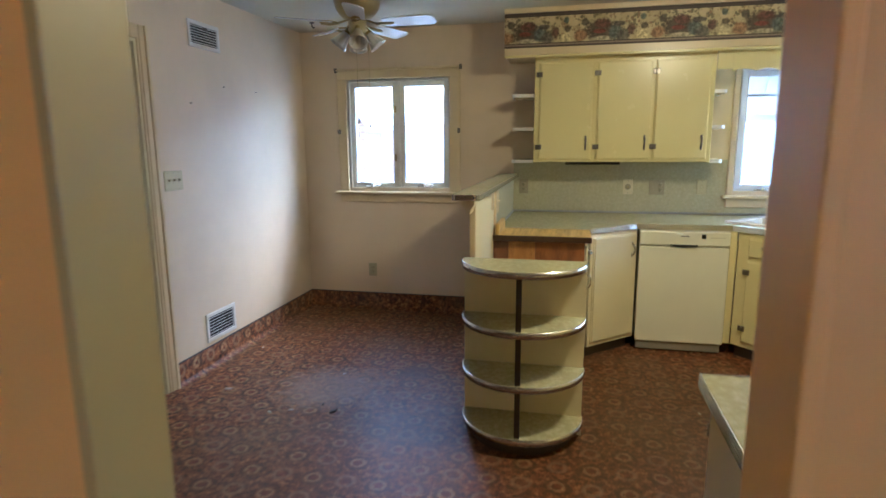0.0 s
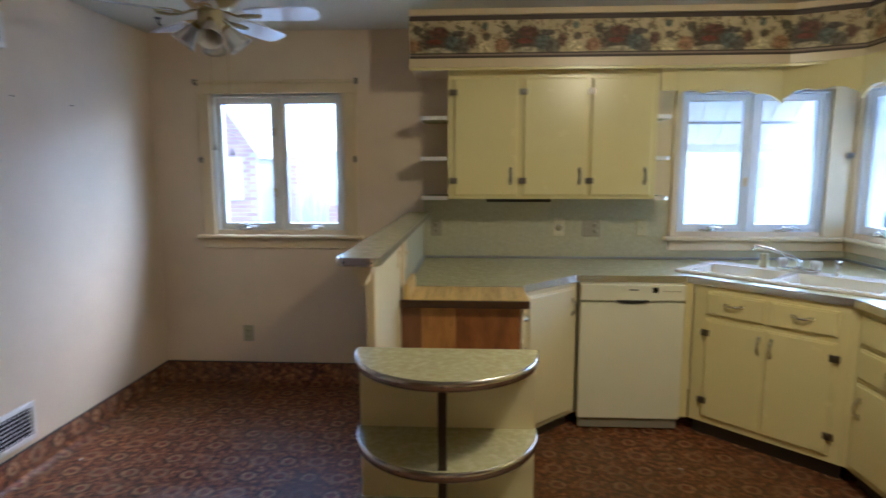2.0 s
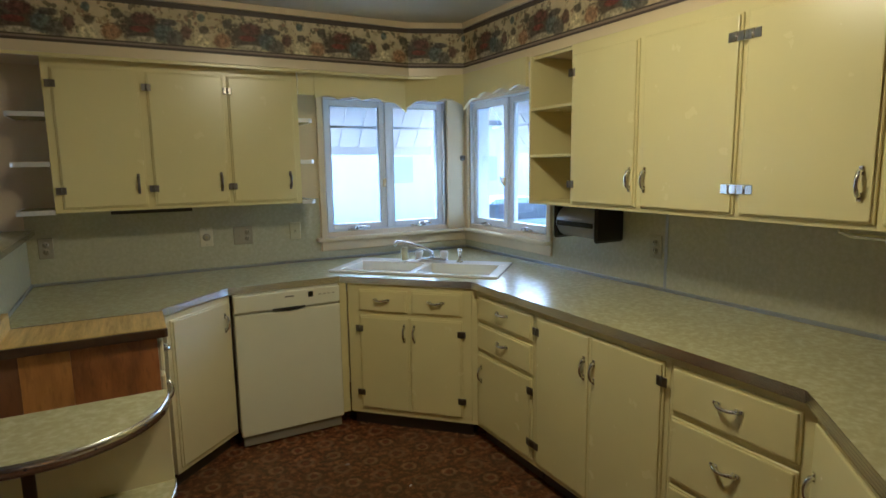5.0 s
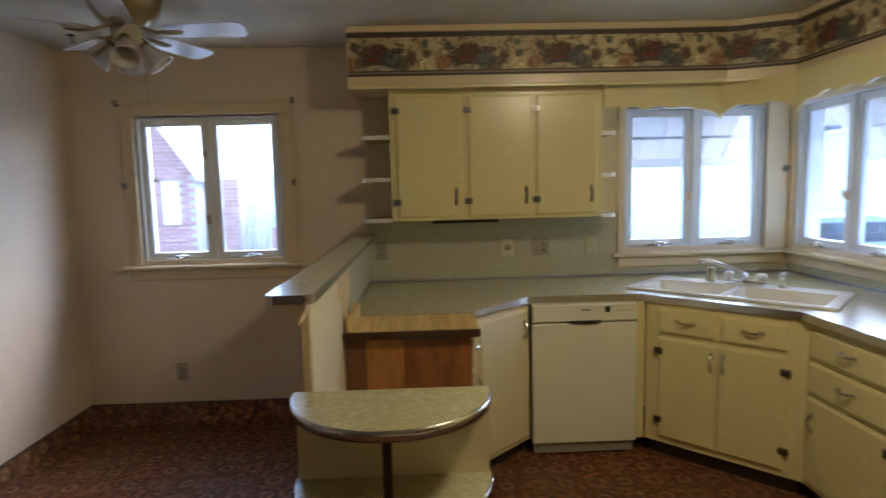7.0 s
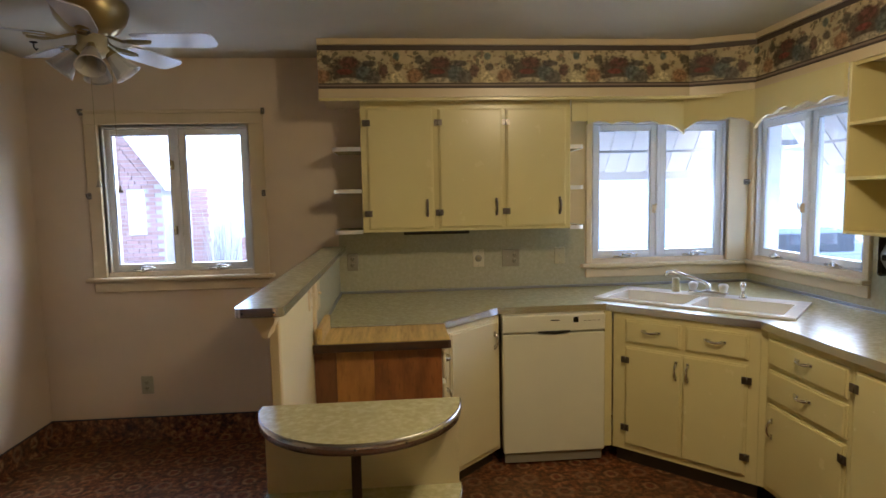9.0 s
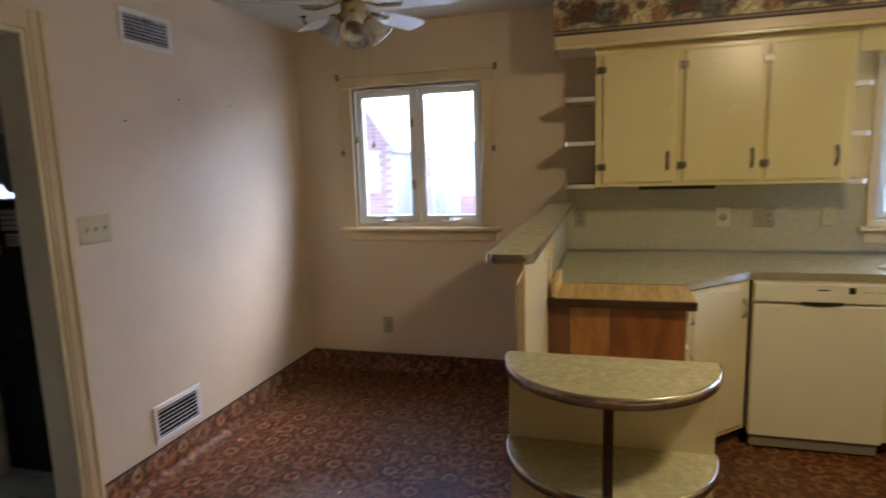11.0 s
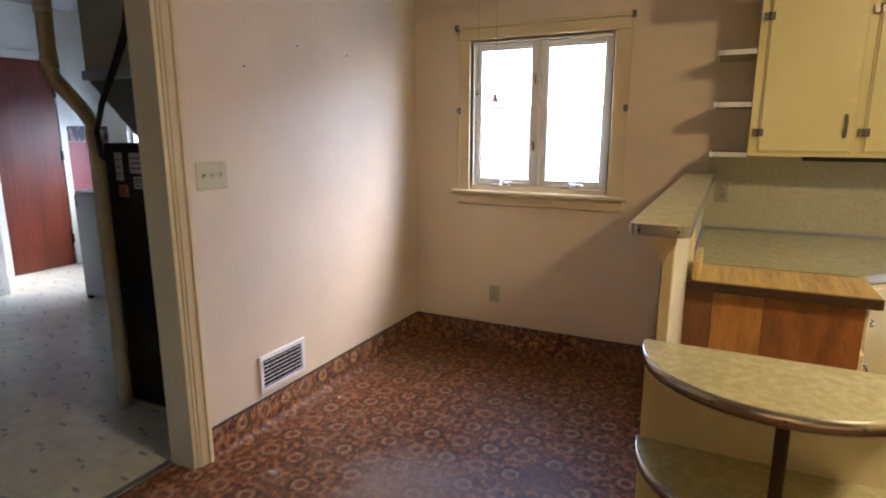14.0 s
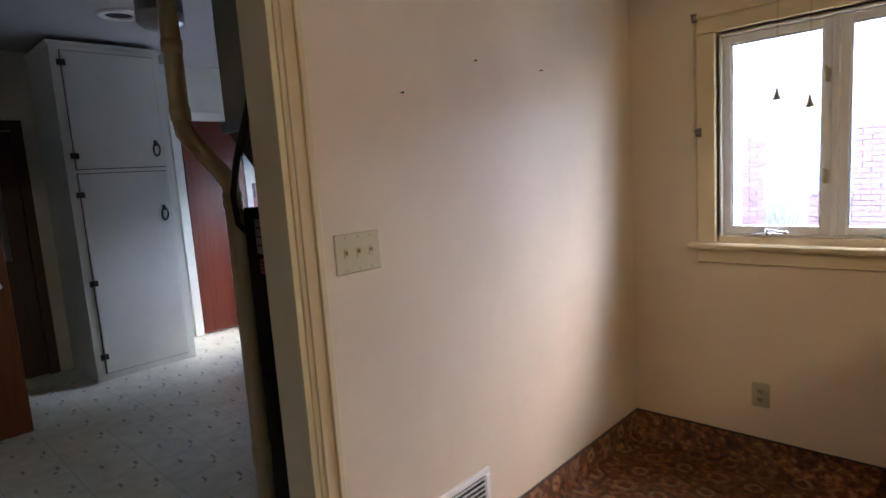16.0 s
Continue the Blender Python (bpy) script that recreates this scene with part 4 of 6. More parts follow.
# three drawers
c = base_unit(pose(RX, 2.696, 0, 0, 0, -90), 0.49, 0.6, "pale yellow base cabinet with three drawers", YELLOW)
for z0, z1 in ((0.68, 0.845), (0.425, 0.66), (0.115, 0.405)):
    front(c, "drawer_front", 0.015, 0.455, z0, z1, YELLOW, (0.235, (z0 + z1) / 2 + 0.02 if z1 < 0.7 else 0.775, False))
# slanting unit at the near corner
c = base_unit(pose(1.985, 2.205, 0, 0, 0, -135), 0.59, 0.3, "pale yellow slanted corner cabinet with one door", YELLOW)
front(c, "door", 0.03, 0.56, 0.115, 0.845, YELLOW, (0.075, 0.66, True))
# near run
c = base_unit(pose(1.567, 1.772, 0, 0, 0, 180), 0.9, 0.66, "cream base cabinet beside the hall doorway", CREAM)
front(c, "door", 0.02, 0.44, 0.115, 0.845, CREAM, (0.40, 0.70, True), ((0.022, 0.775), (0.022, 0.21)))
front(c, "door", 0.46, 0.88, 0.115, 0.845, CREAM, (0.50, 0.70, True), ((0.878, 0.775), (0.878, 0.21)))
# slanting door of the peninsula
c = base_unit(pose(0.46, 4.262, 0, 0, 0, 44), 0.455, 0.24, "cream slanted peninsula cabinet with one door", CREAM)
front(c, "door", 0.02, 0.435, 0.115, 0.85, CREAM, (0.385, 0.74, True))
# peninsula end: stained plywood side, pulls on its face
pen = thing("peninsula_cabinet", "unpainted stained plywood end of peninsula cabinet", "cabinet", pose(0.15, 4.05, 0), "base cabinets")
part("body", boxes((-0.130, 0.415, 3.957, 4.25, 0.09, 0.879)), CREAM, pen, "", False)
for x0, x1, WP in ((-0.146, -0.052, WOODD), (-0.0515, 0.112, WOODG), (0.1125, 0.412, WOODP)):
    part("end_panel", boxes((x0, x1, 3.915, 3.935, 0.0, 0.872), bev=0.001), WP, pen, "worn reddish plywood panel", False)
pm = Matrix.Rotation(radians(90), 4, "Z")
for zz, z0, z1 in ((0.80, 0.72, 0.85), (0.61, 0.12, 0.70)):
    bm = bmesh.new()
    box(bm, 0.415, 0.434, 3.95, 4.235, z0, z1, 0.005)
    dr = part("drawer_front", bm, CREAM, pen, "", False)
    bm = pull(zz < 0.7)
    bm.transform(Matrix.Translation((0.434, 4.02, zz)) @ pm)
    part("handle", bm, CHROME, dr, "bowed chrome pull", False)
board = thing("butcher_board", "worn maple board set level with worktop", "board", pose(0.15, 4.05, 0.88))
n_strip = 14
for i in range(n_strip):
    x0 = -0.131 + i * 0.58 / n_strip
    part("strip", boxes((x0, x0 + 0.58 / n_strip - 0.0002, 3.895, 4.204, 0.881, 0.9155), bev=0.0004), WOODT, board, "", False)
part("edge", prism([(-0.146, 3.878), (0.44, 3.878), (0.452, 3.886), (0.452, 3.894), (-0.146, 3.894)], 0.879, 0.914, 0.003), WOODE, board, "dark rounded wooden edge", False)
part("upstand", prism([(-0.131, 3.89), (-0.105, 3.89), (-0.105, 4.20), (-0.131, 4.20)], 0.916, 0.985, 0.006), WOODT, board, "low wooden upstand", False)

# dishwasher
dw = thing("dishwasher", "white built-in dishwasher with control panel", "dishwasher", pose(1.09, 4.53, 0))
part("body", boxes((0.80, 1.385, 4.56, 5.10, 0.09, 0.876)), WHITE, dw, "", False)
part("door", boxes((0.80, 1.385, 4.525, 4.562, 0.075, 0.765), bev=0.006), WHITE, dw, "", False)
panel = part("control_panel", boxes((0.80, 1.385, 4.52, 4.562, 0.775, 0.872), bev=0.006), WHITE, dw, "", False)
bm = bmesh.new()
prof = [(1.0, 0.774), (1.04, 0.766), (1.09, 0.762), (1.14, 0.766), (1.18, 0.774), (1.18, 0.782), (1.0, 0.782)]
vs = [[bm.verts.new((x, y, z)) for x, z in prof] for y in (4.512, 4.53)]
bm.faces.new(vs[0])
bm.faces.new(vs[1][::-1])
for i in range(len(prof)):
    j = (i + 1) % len(prof)
    bm.faces.new((vs[0][i], vs[1][i], vs[1][j], vs[0][j]))
bmesh.ops.recalc_face_normals(bm, faces=bm.faces)
part("handle_recess", bm, DARKMETAL, dw, "dark finger recess", False)
part("button", boxes((1.20, 1.228, 4.515, 4.521, 0.826, 0.856), bev=0.001), PLASTICK, panel, "black square button", False)
part("badge", boxes((1.07, 1.12, 4.5175, 4.5205, 0.838, 0.844)), DARKMETAL, panel, "grey maker's bar", False)
for i in range(4):
    part("marking", boxes((1.26 + i * 0.026, 1.275 + i * 0.026, 4.5175, 4.5205, 0.832, 0.836)), TAUPE, panel, "faint control marking", False)
part("toe_panel", boxes((0.81, 1.375, 4.545, 4.575, 0.012, 0.074), bev=0.003), DWTOE, dw, "dull grey toe panel", False)
structure("filler_strip", boxes((1.388, 1.43, 4.537, 4.56, 0.09, 0.878)), YELLOW, "yellow filler strip beside dishwasher", "trim")

# semicircular open shelf unit
RC, RR = (0.105, 3.185), 0.306
shelf = thing("round_shelf_unit", "half-round open shelf unit with chrome-edged laminate shelves", "shelf", pose(RC[0], 3.05, 0))


def half_round(r, z0, z1, y_back=0.0):
    pts = [(RC[0] - r, RC[1] + y_back)] + [(RC[0] - r * math.cos(t), RC[1] - r * math.sin(t)) for t in (math.pi * k / 28 for k in range(29))] + [(RC[0] + r, RC[1] + y_back)]
    return prism(pts, z0, z1)


arc = [(RC[0] - RR, RC[1])] + [(RC[0] - RR * math.cos(t), RC[1] - RR * math.sin(t)) for t in (math.pi * k / 28 for k in range(1, 28))] + [(RC[0] + RR, RC[1])]
for z1 in (0.905, 0.625, 0.362, 0.098):
    s = part("shelf", half_round(RR, z1 - 0.028, z1, 0.012), LAMIN, shelf, "speckled laminate shelf", False)
    bm = band(arc, z1 - 0.03, z1 + 0.002, 0.0035)
    for f in bm.faces:
        f.smooth = True
    et = part("edge_trim", bm, ALU, s, "satin aluminium edging strip", False)
    for k in range(7):
        t = math.pi * (k + 0.5) / 7
        cx, cy = RC[0] - (RR + 0.0035) * math.cos(t), RC[1] - (RR + 0.0035) * math.sin(t)
        bm = bmesh.new()
        lathe(bm, [(0.001, 0.0014), (0.003, 0.001), (0.004, -0.001)], 8, m=Matrix.Translation((cx, cy, z1 - 0.014)) @ Matrix.Rotation(t - math.pi, 4, "Z") @ Matrix.Rotation(radians(90), 4, "Y"))
        part("screw", bm, DARKMETAL, et, "", False)
part("back_panel", boxes((RC[0] - RR + 0.004, RC[0] + RR - 0.004, RC[1], RC[1] + 0.018, 0.0, 0.878)), CREAM, shelf, "", False)
part("side_panel", boxes((PW1 + 0.014, RC[0] + RR - 0.004, RC[1] + 0.019, RC[1] + 0.034, 0.0, 0.876)), CREAM, shelf, "", False)
for a, b in ((0.595, 0.362), (0.332, 0.098), (0.875, 0.625)):
    part("divider_post", boxes((RC[0] - 0.013, RC[0] + 0.013, RC[1] - RR + 0.012, RC[1] - RR + 0.024, b, a), bev=0.002), BRONZE, shelf, "dark metal upright", False)
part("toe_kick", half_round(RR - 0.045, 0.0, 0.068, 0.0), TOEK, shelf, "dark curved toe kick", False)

# ---- wall cabinets ----
c = thing("wall_cabinet", "pale yellow wall cabinet with three doors", "cabinet", pose(0.03, CF, 1.335), "wall cabinets")
part("body", boxes((0, 1.255, 0.0, YB - CF - 0.002, 0.0, SB - 1.335 - 0.002), bev=0.002), YELLOW, c)
for x0, x1 in ((0.035, 0.423), (0.455, 0.838), (0.858, 1.225)):
    front(c, "door", x0, x1, 0.018, 0.722, YELLOW, (x1 - 0.04, 0.14, True), ((x0, 0.64), (x0, 0.112)), OLDCHROME, pmat=OLDCHROME)
part("under_rail", boxes((0.24, 0.64, 0.05, 0.10, -0.022, -0.001), bev=0.003), DARKMETAL, c, "dark strip under cabinet")
# right-hand run with open shelves
RY = 3.575
c = thing("wall_cabinet", "pale yellow wall cabinet with three wide doors", "cabinet", pose(RF, RY, 1.335, 0, 0, -90), "wall cabinets")
part("body", boxes((0, 1.75, 0.0, XR - RF - 0.002, 0.0, SB - 1.335 - 0.002), bev=0.002), YELLOW, c)
front(c, "door", 0.02, 0.425, 0.018, 0.722, YELLOW, (0.40, 0.14, True), ((0.022, 0.64), (0.022, 0.112)))
front(c, "door", 0.455, 0.885, 0.018, 0.722, YELLOW, (0.483, 0.14, True), ((0.868, 0.64), (0.868, 0.112)), CHROME, hsize=(0.06, 0.034))
front(c, "door", 0.905, 1.335, 0.018, 0.722, YELLOW, (1.295, 0.14, True), ((0.93, 0.64), (0.93, 0.112)), CHROME, hsize=(0.06, 0.034))
front(c, "door", 1.355, 1.735, 0.018, 0.722, YELLOW, (1.395, 0.14, True), ((1.732, 0.64), (1.732, 0.112)))
op = thing("open_shelf", "yellow open end shelves beside the corner window", "shelf", pose(RF, RY + 0.335, 1.335, 0, 0, -90), "wall cabinets")
DP = XR - RF - 0.01
part("end_panel", boxes((0.0, 0.014, 0.0, DP, 0.0, SB - 1.335 - 0.002), bev=0.002), YELLOW, op)
part("back_panel", boxes((0.014, 0.333, DP - 0.012, DP, 0.0, SB - 1.335 - 0.002)), YELLOW, op)
for z in (0.0, 0.245, 0.49):
    part("shelf", boxes((0.0142, 0.333, 0.0, DP - 0.012, z, z + 0.016), bev=0.002), YELLOW, op)

# whatnot shelves at both ends of the back cabinet
def whatnot(x, side, label, r):
    t = thing("end_shelves", label, "shelf", pose(x, YB, 1.33), "end shelves")
    for z in (0.0, 0.242, 0.488):
        c = 0.03
        pts = [(0.0, -0.005), (0.0, -0.335)] + [(side * (r - c + c * math.sin(a)), -0.335 + c - c * math.cos(a)) for a in (math.pi / 2 * k / 5 for k in range(6))] + [(side * r, -0.005)]
        pts = pts if side > 0 else pts[::-1]
        s = part("shelf", prism(pts, z, z + 0.018), LAMIN, t, "small laminate shelf")
        part("edge_trim", band(pts[1:] if side > 0 else pts[:-1], z - 0.002, z + 0.022, 0.003), BRIGHTA, s, "chrome edging with window shine in its colour")
    return t


whatnot(0.028, -1, "rounded laminate end shelves with chrome edges", 0.165)
whatnot(1.287, 1, "narrow laminate end shelves beside corner window", 0.085)

# ---- sink and tap ----
sm = pose(SC.x, SC.y, 0.915, 0, 0, -45)
sink = thing("kitchen_sink", "white porcelain double-bowl sink set across corner", "sink", sm)
bm = bmesh.new()
hw, hd = SW / 2, SD / 2
for a in ((-hw, hw, -hd, -hd + 0.045), (-hw, hw, hd - 0.125, hd), (-hw, -hw + 0.06, -hd + 0.045, hd - 0.125), (hw - 0.06, hw, -hd + 0.045, hd - 0.125), (-0.02, 0.02, -hd + 0.045, hd - 0.125)):
    box(bm, *a, 0.0005, 0.014, 0.004, 2)
part("rim", bm, SINKM, sink)
for x0, x1 in ((-hw + 0.05, -0.012), (0.012, hw - 0.05)):
    y0, y1 = -hd + 0.035, hd - 0.115
    part("bowl", boxes((x0, x0 + 0.012, y0, y1, -0.12, 0.004), (x1 - 0.012, x1, y0, y1, -0.12, 0.004), (x0 + 0.012, x1 - 0.012, y0, y0 + 0.012, -0.12, 0.004), (x0 + 0.012, x1 - 0.012, y1 - 0.012, y1, -0.12, 0.004), (x0 + 0.012, x1 - 0.012, y0 + 0.012, y1 - 0.012, -0.12, -0.108)), SINKM, sink)
    bm = bmesh.new()
    lathe(bm, [(0.001, -0.106), (0.03, -0.106), (0.04, -0.103), (0.045, -0.107)], 18, ((x0 + x1) / 2, (y0 + y1) / 2, 0))
    part("drain", bm, CHROME, sink, "chrome drain")
tap = thing("kitchen_tap", "chrome two-handle tap with swivel spout", "tap", pose(*sink_pt(0.0, hd - 0.06), 0.929, 0, 0, -45))
part("deck_plate", boxes((-0.11, 0.11, -0.025, 0.025, 0, 0.022), bev=0.008), CHROME, tap)
for x in (-0.085, 0.085):
    bm = bmesh.new()
    lathe(bm, [(0.018, 0.02), (0.02, 0.03), (0.026, 0.045), (0.028, 0.06), (0.02, 0.07), (0.001, 0.072)], 16, (x, 0, 0))
    part("tap_handle", bm, FROST, tap, "clear round tap handle")
bm = bmesh.new()
tube(bm, [(0, 0, 0.02), (0, 0, 0.055), (-0.02, -0.012, 0.075), (-0.09, -0.05, 0.105), (-0.17, -0.09, 0.135), (-0.20, -0.10, 0.135), (-0.215, -0.108, 0.11)], [0.016, 0.014, 0.011, 0.010, 0.009, 0.009, 0.011], 12)
part("spout", bm, CHROME, tap)
spray = thing("side_sprayer", "chrome side sprayer standing on sink deck", "sprayer", pose(*sink_pt(0.19, hd - 0.06), 0.929))
bm = bmesh.new()
lathe(bm, [(0.022, 0.0), (0.02, 0.012), (0.011, 0.02), (0.012, 0.05), (0.016, 0.07), (0.010, 0.085), (0.001, 0.086)], 14)
part("sprayer_body", bm, CHROME, spray)
cup = thing("soap_dispenser", "small white plastic soap bottle behind sink", "bottle", pose(*sink_pt(-0.19, hd - 0.05), 0.929))
bm = bmesh.new()
lathe(bm, [(0.001, 0), (0.022, 0.0), (0.024, 0.01), (0.022, 0.075), (0.02, 0.085), (0.001, 0.088)], 14)
part("bottle", bm, IVORY, cup)

# ---- small fittings on the walls ----
def plate(name, label, m, w, h, items, material=IVORY, group="wall plates"):
    """An electrical plate. Local: x along the wall, y out of it is negative."""
    t = thing(name, label, name.replace("_", " "), m, group)
    part("cover_plate", boxes((-w / 2, w / 2, -0.007, 0, -h / 2, h / 2), bev=0.003), material, t)
    for kind, x, z in items:
        if kind == "toggle":
            bm = boxes((x - 0.006, x + 0.006, -0.009, -0.006, z - 0.013, z + 0.013))
            box(bm, x - 0.004, x + 0.004, -0.02, -0.007, z - 0.002, z + 0.010, 0.002)
            part("toggle", bm, material, t)
            part("slot", boxes((x - 0.0075, x + 0.0075, -0.0078, -0.0068, z - 0.014, z + 0.014)), TAUPE, t)
        elif kind == "socket":
            bm = bmesh.new()
            lathe(bm, [(0.001, 0), (0.016, 0), (0.016, 0.003), (0.001, 0.003)], 18, m=Matrix.Translation((x, -0.0066, z)) @ Matrix.Rotation(radians(90), 4, "X"))
            sk = part("socket_face", bm, material, t)
            part("slot", boxes((x - 0.008, x - 0.005, -0.0105, -0.009, z - 0.003, z + 0.008), (x + 0.005, x + 0.008, -0.0105, -0.009, z - 0.003, z + 0.008), (x - 0.002, x + 0.002, -0.0105, -0.009, z - 0.011, z - 0.007)), HOLE, sk)
        elif kind == "round":
            bm = bmesh.new()
            lathe(bm, [(0.001, 0), (0.024, 0), (0.022, 0.006), (0.001, 0.006)], 20, m=Matrix.Translation((x, -0.0066, z)) @ Matrix.Rotation(radians(90), 4, "X"))
            part("round_socket", bm, TAUPE, t)
            part("screw", boxes((x - 0.006, x + 0.006, -0.016, -0.0125, z - 0.006, z + 0.006)), BRASS, t)
        for sz in ((h / 2 - 0.012), -(h / 2 - 0.012)):
            part("screw", boxes((x - 0.0025, x + 0.0025, -0.0085, -0.0065, sz - 0.0025, sz + 0.0025)), TAUPE, t)
    return t


plate("switch_plate", "ivory triple switch plate beside the doorway", pose(XL, 3.405, 1.268, 0, 0, 90), 0.165, 0.118, (("toggle", -0.046, 0), ("toggle", 0, 0), ("toggle", 0.046, 0)))
plate("outlet_plate", "tan wall outlet low on the dining wall", pose(-1.412, YB, 0.36), 0.075, 0.118, (("socket", 0, 0.02), ("socket", 0, -0.02)), PLATEB)
plate("outlet_plate", "taupe outlet on backsplash beside half wall", pose(-0.10 + 0.035, YB - 0.008, 1.125), 0.072, 0.115, (("socket", 0, 0.02), ("socket", 0, -0.02)), TAUPE)
plate("outlet_plate", "ivory clock outlet plate on the backsplash", pose(0.763, YB - 0.008, 1.128), 0.075, 0.118, (("round", 0, 0),), PALEIV)
plate("outlet_plate", "taupe double plate with switch on backsplash", pose(0.982, YB - 0.008, 1.125), 0.118, 0.115, (("toggle", -0.025, 0), ("socket", 0.025, 0.02), ("socket", 0.025, -0.02)), TAUPE)
plate("switch_plate", "ivory switch plate on backsplash near window", pose(1.315, YB - 0.008, 1.13), 0.072, 0.115, (("toggle", 0, 0),))
plate("outlet_plate", "beige outlet on backsplash under the wall cabinet", pose(XR - 0.008, 3.35, 1.13, 0, 0, -90), 0.075, 0.118, (("socket", 0, 0.02), ("socket", 0, -0.02)), PLATEB)
plate("switch_plate", "yellow-painted switch plate on the half wall", pose(PW1 + 0.012, 3.86, 1.135, 0, 0, 90), 0.075, 0.12, (("toggle", 0, 0),), TRIMP)
plate("switch_plate", "yellow-painted outlet plate on half wall", pose(PW1 + 0.008, 4.12, 1.10, 0, 0, 90), 0.10, 0.15, (("toggle", 0, 0),), TRIMP)


def register(m, w, h, slats, label):
    t = thing("wall_register", label, "air vent", m, "wall registers")
    fr = 0.026
    part("frame", boxes((-w / 2, w / 2, -0.012, 0, h / 2 - fr, h / 2), (-w / 2, w / 2, -0.012, 0, -h / 2, -h / 2 + fr), (-w / 2, -w / 2 + fr, -0.012, 0, -h / 2 + fr, h / 2 - fr), (w / 2 - fr, w / 2, -0.012, 0, -h / 2 + fr, h / 2 - fr), bev=0.003), WHITEM, t)
    part("backing", boxes((-w / 2 + fr, w / 2 - fr, -0.003, -0.001, -h / 2 + fr, h / 2 - fr)), HOLE, t, "dark duct opening")
    step = (h - 2 * fr) / slats
    for i in range(slats):
        z = -h / 2 + fr + step * (i + 0.5)
        bm = boxes((-w / 2 + fr, w / 2 - fr, -0.001, 0.001, -0.0046, 0.0046))
        bm.transform(Matrix.Translation((0, -0.008, z)) @ Matrix.Rotation(radians(72), 4, "X"))
        part("slat", bm, WHITEM, t)
    return t


register(pose(XL, 3.765, 0.272, 0, 0, 90), 0.335, 0.195, 7, "white louvred floor-level register on wall")
up = register(pose(XL, 3.815, 2.165, 0, 0, 90), 0.325, 0.165, 7, "white louvred register high on wall")
part("lever", boxes((-0.02, 0.02, -0.022, -0.012, 0.03, 0.05), bev=0.003), OLDCHROME, up, "small dark damper lever")

for y, z in ((3.99, 1.866), (3.627, 1.737), (4.402, 1.865)):
    nail = thing("wall_nail", "small rusty nail stuck in plaster wall", "nail", pose(XL, y, z, 0, 90, 0), "wall nails")
    bm = bmesh.new()
    lathe(bm, [(0.001, 0.012), (0.004, 0.012), (0.004, 0.010), (0.002, 0.010), (0.002, 0.0)], 8)
    part("nail_head", bm, DARKMETAL, nail)
hook = thing("ceiling_hook", "small dark metal hook in ceiling", "hook", pose(-1.73, 4.83, ZC))
bm = bmesh.new()
tube(bm, [(0, 0, 0), (0, 0, -0.03), (0.012, 0, -0.045), (0.02, 0, -0.035)], 0.004, 8)
lathe(bm, [(0.001, 0), (0.02, 0), (0.018, -0.006), (0.001, -0.008)], 12)
part("hook", bm, DARKMETAL, hook)

cb = thing("curtain_bracket", "tarnished curtain rod bracket in window corner", "bracket", pose(2.60, 5.165, 1.60))
bm = bmesh.new()
box(bm, -0.02, 0.02, -0.012, 0.0, -0.018, 0.018, 0.003)
tube(bm, [(0, -0.01, 0), (0, -0.035, -0.006), (0, -0.042, 0.014)], 0.005, 8)
part("bracket_plate", bm, OLDCHROME, cb)

# paper towel dispenser under the right-hand cabinet
td = thing("towel_dispenser", "dark smoked plastic paper towel dispenser", "towel dispenser", pose(XR - 0.1, 3.72, 1.335))
bm = bmesh.new()
lathe(bm, [(0.001, 0), (0.082, 0), (0.085, 0.008), (0.085, 0.30), (0.082, 0.308), (0.001, 0.308)], 26, m=Matrix.Translation((-0.02, 0.17, -0.105)) @ Matrix.Rotation(radians(90), 4, "X"))
part("cover", bm, mat("smoked_plastic", (0.30, 0.29, 0.27), 0.25), td)
for y in (-0.162, 0.155):
    part("end_plate", boxes((-0.11, 0.09, y, y + 0.028, -0.20, -0.001), bev=0.012), PLASTICK, td)
part("slot_lip", boxes((-0.112, -0.098, -0.13, 0.15, -0.125, -0.098), bev=0.004), PLASTICK, td, "dark tear slot")
part("label", boxes((-0.1095, -0.106, -0.05, 0.06, -0.085, -0.078)), LABELM, td, "pale printed bar")
th = thing("towel_bar", "chrome towel bar under the wall cabinet", "towel bar", pose(XR - 0.2, 2.42, 1.335))
bm = bmesh.new()
tube(bm, [(0, 0.0, 0), (0, 0.0, -0.03), (0, -0.04, -0.04), (0, -0.25, -0.04), (0, -0.29, -0.03), (0, -0.29, 0)], 0.009, 10)
part("bar", bm, CHROME, th)

# ---- ceiling lamp over the kitchen floor ----
lamp = thing("ceiling_lamp", "round opal glass ceiling lamp, switched on", "ceiling lamp", pose(1.2, 2.8, ZC))
bm = bmesh.new()
lathe(bm, [(0.001, 0), (0.15, 0), (0.155, -0.015), (0.15, -0.03)], 28)
part("pan", bm, BRASS, lamp)
bm = bmesh.new()
lathe(bm, [(0.145, -0.03), (0.14, -0.07), (0.11, -0.11), (0.06, -0.135), (0.001, -0.142)], 28)
part("bowl", bm, LAMPG, lamp)

